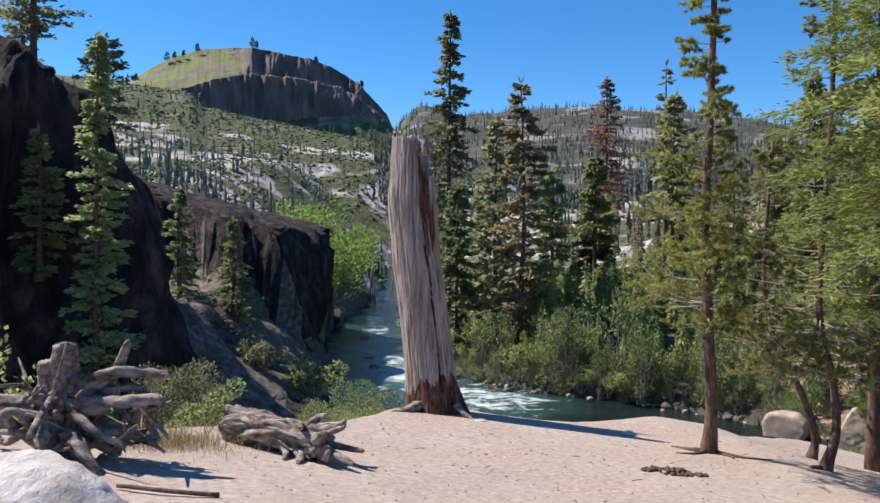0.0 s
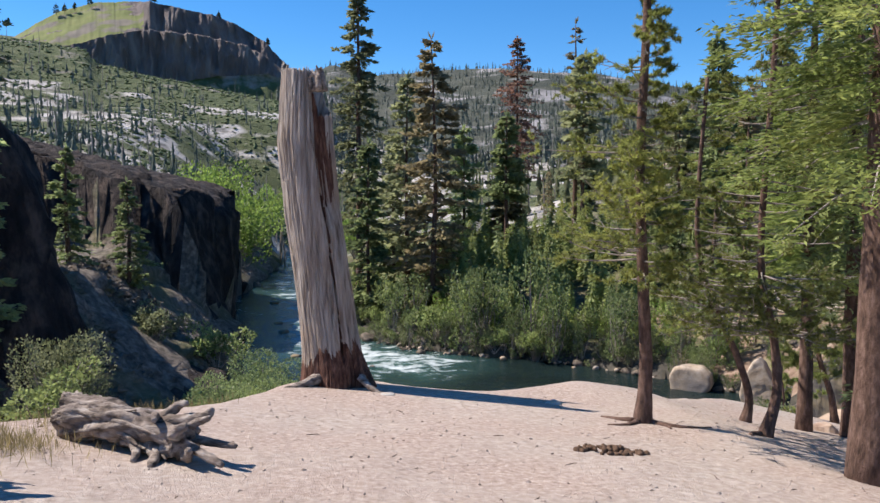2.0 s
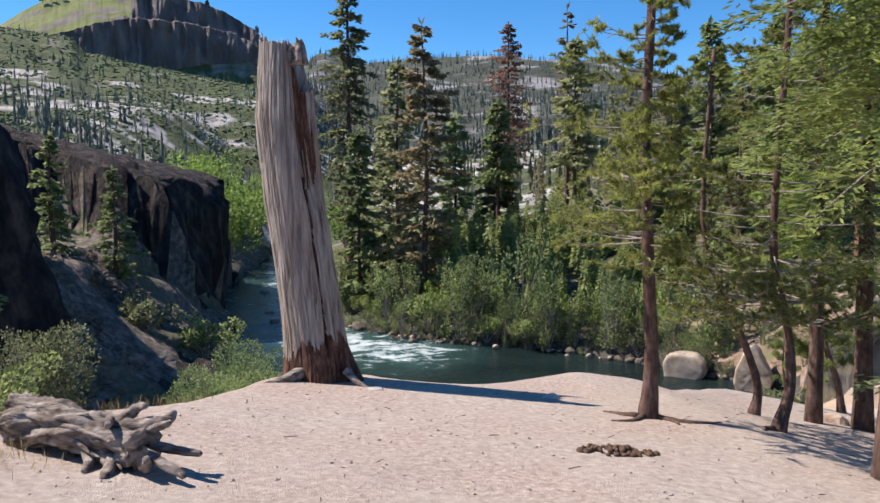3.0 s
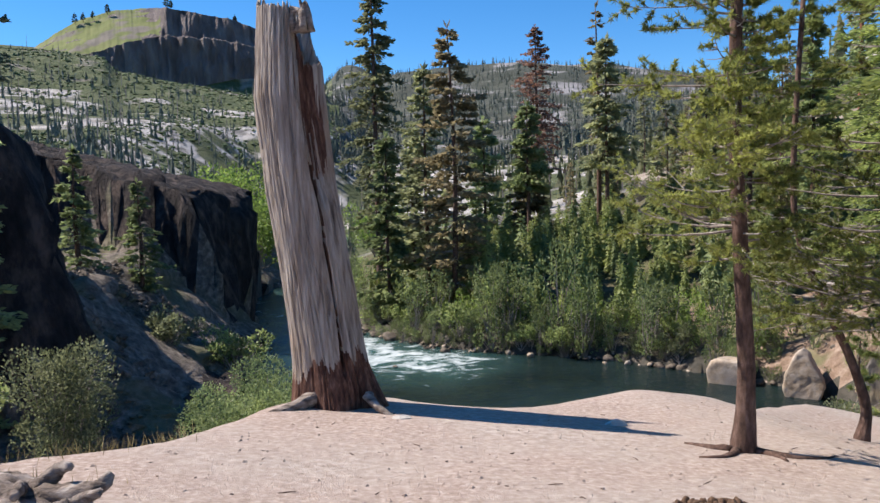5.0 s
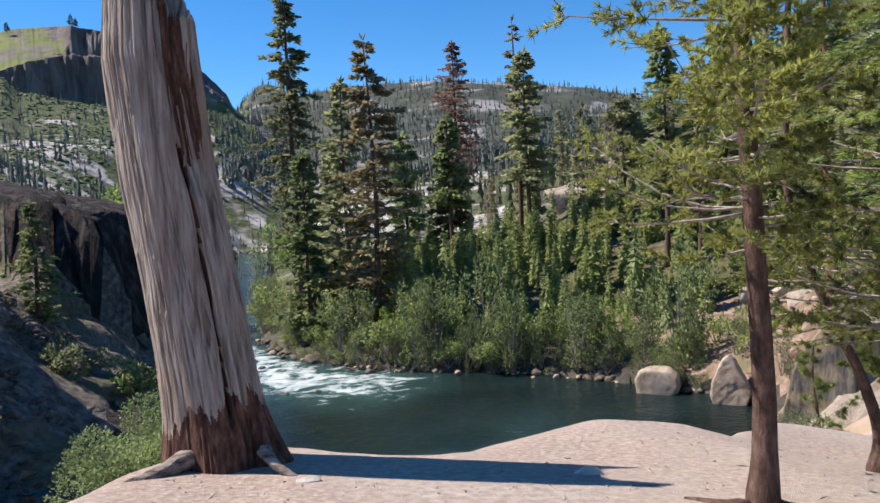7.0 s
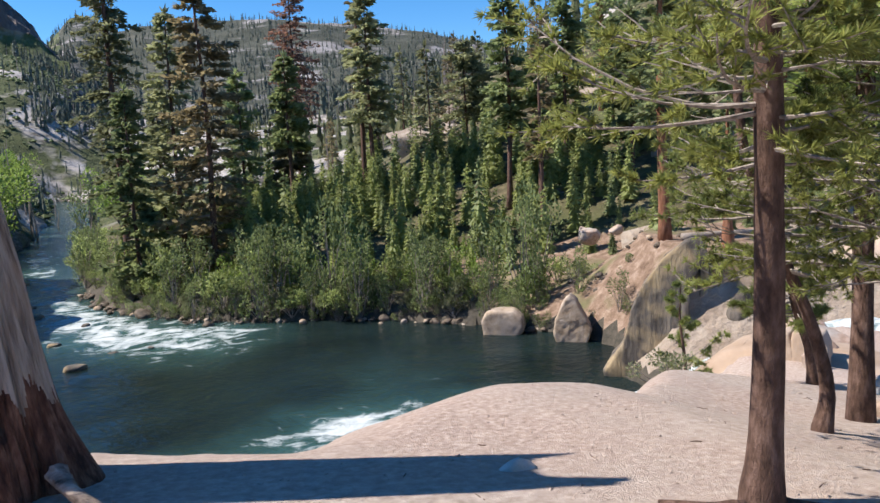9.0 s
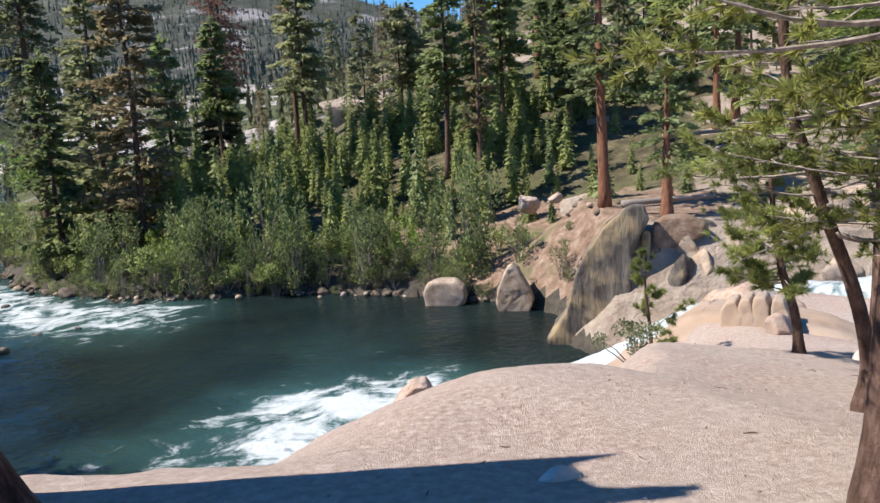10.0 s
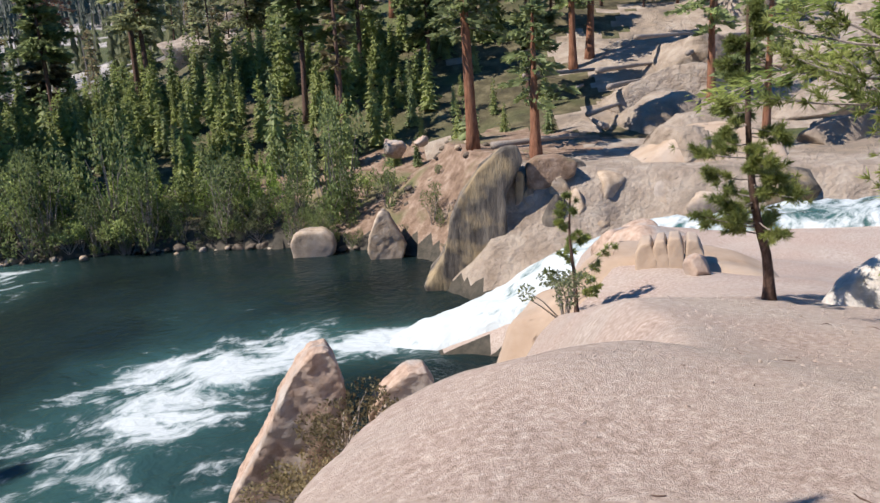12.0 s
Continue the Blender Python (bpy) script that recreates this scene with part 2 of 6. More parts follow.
M_GRAVEL = material("granite_gravel", [(0.3, (0.25, 0.188, 0.152)), (0.45, (0.36, 0.281, 0.236)), (0.56, (0.43, 0.346, 0.297)), (0.7, (0.555, 0.473, 0.415))], 18, 12, 0.95, 0.9, 50, 0.02,
                    ([(0.3, (0.29, 0.236, 0.198)), (0.5, (0.41, 0.346, 0.30)), (0.7, (0.525, 0.46, 0.41))], 0.5, 0.4, 0.62))
# dark volcanic rock; cliff shade and brown sunlit spots are put into its tones
M_BASALT = material("volcanic_rock_shade_tones", [(0.36, (0.010, 0.009, 0.010)), (0.5, (0.030, 0.025, 0.025)), (0.66, (0.12, 0.092, 0.078))], 0.9, 12, 0.95, 1.0, 1.1, 1.4,
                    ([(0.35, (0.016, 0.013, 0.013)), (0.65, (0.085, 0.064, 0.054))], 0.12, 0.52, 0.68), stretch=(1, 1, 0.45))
M_SCREE = material("grey_scree", [(0.32, (0.05, 0.043, 0.038)), (0.5, (0.14, 0.12, 0.10)), (0.68, (0.29, 0.25, 0.205))], 1.8, 12, 0.95, 1.0, 3.0, 0.3,
                   ([(0.3, (0.08, 0.085, 0.04)), (0.7, (0.17, 0.16, 0.085))], 0.16, 0.5, 0.66))
M_FLOOR = material("forest_floor", [(0.3, (0.04, 0.035, 0.022)), (0.5, (0.09, 0.08, 0.045)), (0.7, (0.19, 0.165, 0.10))], 0.7, 10, 0.95, 0.8, 3, 0.2,
                   ([(0.3, (0.05, 0.07, 0.025)), (0.7, (0.11, 0.125, 0.05))], 0.12, 0.5, 0.68))
M_GRANITE = material("pale_granite", [(0.3, (0.232, 0.185, 0.142)), (0.45, (0.327, 0.271, 0.219)), (0.6, (0.396, 0.340, 0.280)), (0.75, (0.473, 0.421, 0.361))], 0.8, 12, 0.9, 0.9, 1.3, 0.5,
                     ([(0.3, (0.15, 0.13, 0.11)), (0.6, (0.31, 0.25, 0.19))], 0.16, 0.52, 0.64))
M_SMOOTH = material("smooth_tan_granite", [(0.3, (0.317, 0.229, 0.158)), (0.5, (0.414, 0.321, 0.242)), (0.7, (0.493, 0.409, 0.330))], 0.5, 10, 0.85, 0.35, 3.0, 0.08,
                    ([(0.3, (0.30, 0.24, 0.19)), (0.7, (0.45, 0.39, 0.33))], 0.22, 0.5, 0.66))
M_SCRUB = material("scrub_and_granite_slope", [(0.3, (0.05, 0.065, 0.03)), (0.5, (0.085, 0.105, 0.045)), (0.7, (0.14, 0.15, 0.08))], 0.09, 12, 0.95, 1.0, 0.25, 3,
                   ([(0.36, (0.16, 0.15, 0.13)), (0.5, (0.42, 0.40, 0.37)), (0.62, (0.56, 0.53, 0.50))], 0.026, 0.47, 0.53), stretch=(1, 1, 2.5))
M_MESA = material("mesa_cliff_rock", [(0.3, (0.088, 0.074, 0.074)), (0.5, (0.168, 0.141, 0.134)), (0.7, (0.272, 0.232, 0.211))], 0.06, 12, 0.95, 1.0, 0.12, 8, stretch=(1, 1, 0.25))
M_MEADOW = material("mesa_meadow", [(0.3, (0.094, 0.115, 0.036)), (0.5, (0.144, 0.169, 0.054)), (0.7, (0.194, 0.202, 0.079))], 0.05, 12, 0.95, 0.15, 0.3, 1,
                    ([(0.3, (0.11, 0.105, 0.085)), (0.7, (0.22, 0.19, 0.16))], 0.03, 0.52, 0.6))
M_GREENSLOPE = material("green_scrub_slope", [(0.3, (0.05, 0.065, 0.03)), (0.5, (0.085, 0.11, 0.045)), (0.7, (0.15, 0.16, 0.08))], 0.08, 12, 0.95, 1.0, 0.2, 4,
                        ([(0.3, (0.17, 0.15, 0.13)), (0.6, (0.30, 0.27, 0.24))], 0.02, 0.57, 0.64))
M_DUFF = material("red_brown_duff", [(0.3, (0.12, 0.08, 0.055)), (0.5, (0.235, 0.165, 0.12)), (0.7, (0.36, 0.28, 0.22))], 1.5, 12, 0.95, 0.8, 5, 0.12,
                  ([(0.3, (0.10, 0.11, 0.05)), (0.7, (0.2, 0.18, 0.10))], 0.25, 0.5, 0.62))
M_RIDGE = material("wooded_ridge_soil", [(0.3, (0.037, 0.046, 0.037)), (0.5, (0.062, 0.070, 0.054)), (0.7, (0.108, 0.112, 0.091))], 0.03, 12, 0.95, 0.8, 0.12, 6,
                   ([(0.3, (0.17, 0.165, 0.165)), (0.6, (0.34, 0.33, 0.33))], 0.009, 0.54, 0.62))
M_BED = material("river_bed_stone", [(0.3, (0.030, 0.030, 0.024)), (0.7, (0.096, 0.084, 0.066))], 2, 8, 0.8, 0.6, 6, 0.1)

# ---- mesh building ----
class Geo:
    """Collects vertices and faces of one mesh."""

    def __init__(self):
        self.v, self.f, self.m, self.n = [], [], [], 0

    def add(self, verts, faces, mat=0):
        verts = np.asarray(verts, float).reshape(-1, 3)
        self.v.append(verts)
        for f in faces:
            self.f.append(tuple(i + self.n for i in f))
        self.m.extend([mat] * len(faces))
        self.n += len(verts)

    def tube(self, pts, radii, sides=7, mat=0, cap=True, wobble=0.0):
        pts = np.asarray(pts, float)
        k = len(pts)
        tan = np.gradient(pts, axis=0)
        tan /= np.linalg.norm(tan, axis=1)[:, None] + 1e-9
        ref = np.array([0.31, 0.12, 0.94]) if abs(tan[:, 2]).mean() < 0.7 else np.array([0.97, 0.2, 0.1])
        u = np.cross(tan, ref)
        u /= np.linalg.norm(u, axis=1)[:, None] + 1e-9
        w = np.cross(tan, u)
        a = np.linspace(0, 2 * np.pi, sides, endpoint=False)
        rad = np.asarray(radii, float)[:, None] * np.ones((k, sides))
        if wobble:
            rad = rad * (1 + wobble * rng.normal(size=(k, sides)))
        ring = pts[:, None] + rad[:, :, None] * (np.cos(a)[None, :, None] * u[:, None] + np.sin(a)[None, :, None] * w[:, None])
        faces = [(i * sides + j, i * sides + (j + 1) % sides, (i + 1) * sides + (j + 1) % sides, (i + 1) * sides + j) for i in range(k - 1) for j in range(sides)]
        if cap:
            faces.append(tuple(range(sides - 1, -1, -1)))
            faces.append(tuple((k - 1) * sides + j for j in range(sides)))
        self.add(ring.reshape(-1, 3), faces, mat)

    def leaves(self, p, d, length, width, mat=0, flat=0.0):
        """Small pointed blades from points p along unit directions d; flat: how level the blades lie."""
        p, d = np.asarray(p, float).reshape(-1, 3), np.asarray(d, float).reshape(-1, 3)
        n = len(p)
        d = d / (np.linalg.norm(d, axis=1)[:, None] + 1e-9)
        s = np.cross(d, rng.normal(size=(n, 3)) * (1 - flat) + np.array([0, 0, 1.5 * flat]))
        s /= np.linalg.norm(s, axis=1)[:, None] + 1e-9
        ln = np.broadcast_to(length, n)[:, None] * rng.uniform(0.7, 1.3, (n, 1))
        wd = np.broadcast_to(width, n)[:, None] * rng.uniform(0.7, 1.3, (n, 1))
        q = np.stack([p, p + d * ln * 0.45 + s * wd, p + d * ln, p + d * ln * 0.45 - s * wd], axis=1).reshape(-1, 3)
        base = np.arange(n) * 4
        self.add(q, [(b, b + 1, b + 2, b + 3) for b in base], mat)

    def mesh(self, name, mats, shade=False):
        me = bpy.data.meshes.new(name)
        me.from_pydata(np.concatenate(self.v).tolist(), [], self.f)
        for m in mats:
            me.materials.append(m)
        me.polygons.foreach_set("material_index", self.m)
        if shade:
            me.polygons.foreach_set("use_smooth", [True] * len(me.polygons))
        me.update()
        return me


def part(name, data, parent, label=""):
    ob = new(name, data)
    ob.parent = parent
    return tagged(ob, label) if label else ob


def thing(name, label, category, at=(0, 0, 0), group="", turn=0.0):
    ob = new(name)
    ob.empty_display_size = 0.2
    ob.matrix_basis = pose(*at, 0, 0, turn)
    return tagged(ob, label, category, group)


def rock_mesh(name, size, mats, seed, sub=4, lump=0.25, flat=0.0, facets=7):
    """A boulder: a ball cut by random planes, then worn and lumpy."""
    g = np.random.default_rng(seed)
    bm = bmesh.new()
    bmesh.ops.create_icosphere(bm, subdivisions=sub, radius=1.0)
    v = np.array([x.co[:] for x in bm.verts])
    for _ in range(facets):
        n = g.normal(size=3)
        n /= np.linalg.norm(n)
        c = g.uniform(0.5, 0.8)
        over = np.maximum(v @ n - c, 0)
        v = v - over[:, None] * n * 0.96
    v = v * (1 + lump * fbm(v[:, 0] * 1.3 + seed, v[:, 1] * 1.3, v[:, 2] * 1.3, 4)[:, None])
    v = v * (1 + 0.04 * fbm(v[:, 0] * 7 + seed, v[:, 1] * 7, v[:, 2] * 7, 3)[:, None])
    if flat:
        v[:, 2] = np.where(v[:, 2] < -flat, -flat, v[:, 2])
    v = v * np.array(size)
    for a, b in zip(bm.verts, v):
        a.co = b
    me = bpy.data.meshes.new(name)
    bm.to_mesh(me)
    bm.free()
    for m in mats:
        me.materials.append(m)
    me.polygons.foreach_set("use_smooth", [True] * len(me.polygons))
    return me


# ---- ground: one sheet from the knoll to the horizon ----
def build_ground():
    ang = np.concatenate([np.arange(-42, 64, 0.36), np.arange(64, 318, 3.0)])
    ang = np.radians(ang)
    rad = np.concatenate([[0.002], np.exp(np.concatenate([np.arange(math.log(0.4), math.log(150), 0.0155), np.arange(math.log(150), math.log(900), 0.0095), np.arange(math.log(900), math.log(5000), 0.0155)]))])
    R, A = np.meshgrid(rad, ang, indexing="ij")
    X, Y = 0.6 + R * np.sin(A), R * np.cos(A)
    Z, C = land(X.ravel(), Y.ravel())
    Z, C = Z.reshape(X.shape), C.reshape(X.shape)
    # weathered relief on rock
    gz = np.hypot(np.gradient(Z, axis=0) / np.maximum(np.gradient(R, axis=0), 1e-6), np.gradient(Z, axis=1) / np.maximum(R * 0.0045, 1e-6) * (np.abs(A) < 1.2))
    st = smooth(0.6, 1.6, gz) * smooth(18, 30, R)
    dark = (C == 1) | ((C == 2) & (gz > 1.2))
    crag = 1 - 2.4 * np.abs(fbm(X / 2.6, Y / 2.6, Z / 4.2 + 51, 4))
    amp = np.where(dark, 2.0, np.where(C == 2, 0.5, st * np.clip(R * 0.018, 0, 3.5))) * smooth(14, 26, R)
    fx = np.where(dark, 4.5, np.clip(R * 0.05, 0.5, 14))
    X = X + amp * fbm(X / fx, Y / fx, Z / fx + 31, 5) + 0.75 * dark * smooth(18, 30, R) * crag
    Y = Y + amp * fbm(X / fx, Y / fx, Z / fx + 77, 5)
    Z = Z + 0.5 * amp * dark * fbm(X / fx, Y / fx, Z / fx + 11, 5)
    nr, na = X.shape
    verts = np.stack([X, Y, Z], -1).reshape(-1, 3)
    i = np.arange(nr - 1)[:, None] * na
    j = np.arange(na)[None, :]
    jn = (j + 1) % na
    quads = np.stack([i + j, i + jn, i + na + jn, i + na + j], -1).reshape(-1, 4)
    me = bpy.data.meshes.new("ground")
    me.vertices.add(len(verts))
    me.vertices.foreach_set("co", verts.ravel())
    me.loops.add(quads.size)
    me.loops.foreach_set("vertex_index", quads.ravel())
    me.polygons.add(len(quads))
    me.polygons.foreach_set("loop_start", np.arange(len(quads)) * 4)
    codes = C[:-1, :].reshape(-1)
    me.polygons.foreach_set("material_index", codes.astype(np.int32))
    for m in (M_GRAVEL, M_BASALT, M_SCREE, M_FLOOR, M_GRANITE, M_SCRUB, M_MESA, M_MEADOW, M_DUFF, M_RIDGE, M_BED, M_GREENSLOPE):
        me.materials.append(m)
    me.update(calc_edges=True)
    me.validate()
    me.polygons.foreach_set("use_smooth", [True] * len(me.polygons))
    return tagged(new("ground", me), "sunlit pale granite knoll, river banks, cliffs and far mountains", "ground", kind="structure")


build_ground()


def build_table_mountain():
    """Flat-topped mountain: talus, lower cliff, ledge, upper cliff and a meadow falling to one side."""
    b = np.arange(-30.0, -5.9, 0.055)
    one = np.ones_like(b)
    cliff_foot = np.interp(b, [-30, -25.2, -21.9, -21.1, -18.5, -15.4, -13, -9.8, -7.7, -6.2], [0.156, 0.1616, 0.1621, 0.149, 0.138, 0.1436, 0.152, 0.157, 0.148, 0.115])
    rim = np.interp(b, [-30, -26.6, -24.8, -21.9, -20, -18.1, -17.4, -15, -13, -11, -9.8, -8.7, -7.7, -6.2], [0.157, 0.162, 0.1655, 0.179, 0.1915, 0.200, 0.203, 0.200, 0.197, 0.190, 0.178, 0.163, 0.150, 0.116])
    top = np.interp(b, [-30, -27.4, -26.6, -25.7, -24.3, -23, -20.8, -17.4, -15, -13, -11.4, -9.8, -8.7, -7.7, -7.3, -6.2], [0.140, 0.150, 0.161, 0.1808, 0.1995, 0.2148, 0.2295, 0.2366, 0.229, 0.224, 0.2132, 0.1964, 0.1755, 0.157, 0.141, 0.117])
    top = np.maximum(top + 0.0011 * fbm(b * 2.3, 0.4, 3, 4) + 0.0009 * fbm(b * 9, 0.4, 9, 3), rim)
    bluff = smooth(-18.3, -17.3, b)
    foot_el = np.interp(b, FOOT_B, FOOT_EL)
    stations = [(845 * one, foot_el * 868 - 22), (868 * one, foot_el * 868 + 1), (896 * one, cliff_foot * 896), (904 * one, rim * 904),
                (904 + 13 * bluff, rim * (904 + 13 * bluff) + 1), (1000 - 70 * bluff, top * (1000 - 70 * bluff)), (1100 * one, top * 1000 - 6), (1500 * one, 40 * one)]
    steps = [4, 18, 40, 6, 40, 5, 4]
    rows, zone = [], []
    for k, n in enumerate(steps):
        (r0, z0), (r1, z1) = stations[k], stations[k + 1]
        for q in np.arange(n) / n:
            rows.append((r0 + (r1 - r0) * q, z0 + (z1 - z0) * q))
            zone.append(k)
    rows.append(stations[-1])
    R, Z = np.array([q[0] for q in rows]), np.array([q[1] for q in rows]) + 2.64
    zone = np.array(zone + [6])
    B = np.broadcast_to(b, R.shape)
    arc = np.radians(B) * 900
    face = np.select([zone == 2, zone == 3, zone == 4], [1.0, 1.0, 0.35], 0.12)[:, None] * one
    face = np.where((zone == 4)[:, None], 0.25 + 0.75 * bluff, face)
    col = 1 - 2.2 * np.abs(fbm(arc / 11, Z / 60, 4, 4))
    R = R - face * (6.5 * col + 9 * fbm(arc / 45, Z / 55, 2, 4) + 2.5 * fbm(arc / 4, Z / 16, 7, 3))
    R = R + (1 - face) * 5 * fbm(arc / 30, R / 30, 5, 4)
    Z = Z + np.where((zone == 3)[:, None], 1.5 * fbm(arc / 12, 0.5, 3, 3), 0) + np.where((zone == 1)[:, None], 3 * fbm(arc / 14, R / 40, 8, 3), 0)
    a = np.radians(B)
    verts = np.stack([0.6 + R * np.sin(a), R * np.cos(a), Z], -1).reshape(-1, 3)
    nr, na = R.shape
    faces = [(i * na + j, i * na + j + 1, (i + 1) * na + j + 1, (i + 1) * na + j) for i in range(nr - 1) for j in range(na - 1)]
    rocky = fbm(arc / 22, R / 9, 4, 4) + 0.5 * smooth(-20, -17.5, B) - 0.25
    kind = np.where((zone == 1)[:, None] | (zone == 0)[:, None], 1, 0) * np.ones(B.shape, int)
    kind = np.where(((zone == 4)[:, None] & (bluff < 0.5)) & (rocky < 0.12), 2, kind)
    kind = np.where((zone >= 5)[:, None] & (B < -16), 2, kind)
    me = bpy.data.meshes.new("table_mountain")
    me.from_pydata(verts.tolist(), [], faces)
    for m in (M_MESA, M_GREENSLOPE, M_MEADOW):
        me.materials.append(m)
    me.polygons.foreach_set("material_index", kind[:-1, :-1].ravel().astype(np.int32))
    me.polygons.foreach_set("use_smooth", [True] * len(me.polygons))
    me.update()
    return tagged(new("table_mountain", me), "flat-topped mountain with dark basalt cliffs and a green meadow", "mountain", kind="structure")


build_table_mountain()


# ---- water ----
def water_material(name, deep, shallow, foam_low, foam_high):
    m = bpy.data.materials.new(name)
    m.use_nodes = True
    nt = m.node_tree
    N, L = nt.nodes, nt.links
    b = N["Principled BSDF"]
    geo = N.new("ShaderNodeNewGeometry")
    at = N.new("ShaderNodeAttribute")
    at.attribute_name = "foam"
    warp = N.new("ShaderNodeTexNoise")
    warp.inputs["Scale"].default_value = 0.22
    warp.inputs["Detail"].default_value = 4
    L.new(geo.outputs["Position"], warp.inputs["Vector"])
    ws = N.new("ShaderNodeVectorMath")
    ws.operation = "SCALE"
    ws.inputs["Scale"].default_value = 5.0
    L.new(warp.outputs["Color"], ws.inputs[0])
    wa = N.new("ShaderNodeVectorMath")
    wa.operation = "ADD"
    L.new(geo.outputs["Position"], wa.inputs[0])
    L.new(ws.outputs[0], wa.inputs[1])
    mp = N.new("ShaderNodeMapping")
    mp.inputs["Rotation"].default_value = (0, 0, radians(35))
    mp.inputs["Scale"].default_value = (0.75, 1.15, 1)
    L.new(wa.outputs[0], mp.inputs[0])
    fn = N.new("ShaderNodeTexNoise")
    fn.inputs["Scale"].default_value = 0.75
    fn.inputs["Detail"].default_value = 10
    fn.inputs["Roughness"].default_value = 0.68
    L.new(mp.outputs[0], fn.inputs["Vector"])
    ad = N.new("ShaderNodeMath")
    ad.operation = "ADD"
    L.new(fn.outputs["Fac"], ad.inputs[0])
    L.new(at.outputs["Fac"], ad.inputs[1])
    mr = N.new("ShaderNodeMapRange")
    mr.interpolation_type = "SMOOTHSTEP"
    mr.inputs["From Min"].default_value, mr.inputs["From Max"].default_value = foam_low, foam_high
    L.new(ad.outputs[0], mr.inputs["Value"])
    tn = N.new("ShaderNodeTexNoise")
    tn.inputs["Scale"].default_value = 0.12
    tn.inputs["Detail"].default_value = 5
    L.new(geo.outputs["Position"], tn.inputs["Vector"])
    rp = N.new("ShaderNodeValToRGB")
    rp.color_ramp.elements[0].position, rp.color_ramp.elements[0].color = 0.35, (*deep, 1)
    rp.color_ramp.elements[1].position, rp.color_ramp.elements[1].color = 0.7, (*shallow, 1)
    L.new(tn.outputs["Fac"], rp.inputs[0])
    # churned water is a paler green
    aer = N.new("ShaderNodeMapRange")
    aer.inputs["From Min"].default_value, aer.inputs["From Max"].default_value = 0.03, 0.42
    L.new(at.outputs["Fac"], aer.inputs["Value"])
    mg = N.new("ShaderNodeMix")
    mg.data_type = "RGBA"
    mg.inputs["B"].default_value = (0.045, 0.115, 0.112, 1)
    L.new(aer.outputs[0], mg.inputs["Factor"])
    L.new(rp.outputs[0], mg.inputs["A"])
    mx = N.new("ShaderNodeMix")
    mx.data_type = "RGBA"
    mx.inputs["B"].default_value = (0.50, 0.56, 0.58, 1)
    L.new(mr.outputs[0], mx.inputs["Factor"])
    L.new(mg.outputs["Result"], mx.inputs["A"])
    L.new(mx.outputs["Result"], b.inputs["Base Color"])
    ro = N.new("ShaderNodeMapRange")
    ro.inputs["To Min"].default_value, ro.inputs["To Max"].default_value = 0.12, 0.8
    L.new(mr.outputs[0], ro.inputs["Value"])
    L.new(ro.outputs[0], b.inputs["Roughness"])
    b.inputs["IOR"].default_value = 1.33
    b.inputs["Specular IOR Level"].default_value = 0.22
    bn = N.new("ShaderNodeTexNoise")
    bn.inputs["Scale"].default_value = 1.6
    bn.inputs["Detail"].default_value = 8
    L.new(mp.outputs[0], bn.inputs["Vector"])
    bp = N.new("ShaderNodeBump")
    bp.inputs["Strength"].default_value = 0.6
    bp.inputs["Distance"].default_value = 0.25
    L.new(bn.outputs["Fac"], bp.inputs["Height"])
    L.new(bp.outputs[0], b.inputs["Normal"])
    return m


M_WATER = water_material("river_water", (0.006, 0.012, 0.013), (0.014, 0.027, 0.027), 0.71, 0.93)
JET = [(20.2, 38.6), (17, 40), (14, 41.8), (11, 42.6), (8, 41.2), (5.5, 38.2), (2.9, 34.7), (0, 31)]
RAPIDS = [(-22, 150), (-17, 120), (-12.5, 96), (-9, 84), (-6.5, 76), (-3, 71), (0.5, 68)]


def grid_mesh(name, X, Y, Z, mat, foam):
    nr, na = X.shape
    me = bpy.data.meshes.new(name)
    faces = [(i * na + j, i * na + j + 1, (i + 1) * na + j + 1, (i + 1) * na + j) for i in range(nr - 1) for j in range(na - 1)]
    me.from_pydata(np.stack([X, Y, Z], -1).reshape(-1, 3).tolist(), [], faces)
    me.materials.append(mat)
    a = me.attributes.new("foam", "FLOAT", "POINT")
    a.data.foreach_set("value", foam.ravel().astype(np.float32))
    me.polygons.foreach_set("use_smooth", [True] * len(me.polygons))
    me.update()
    return me


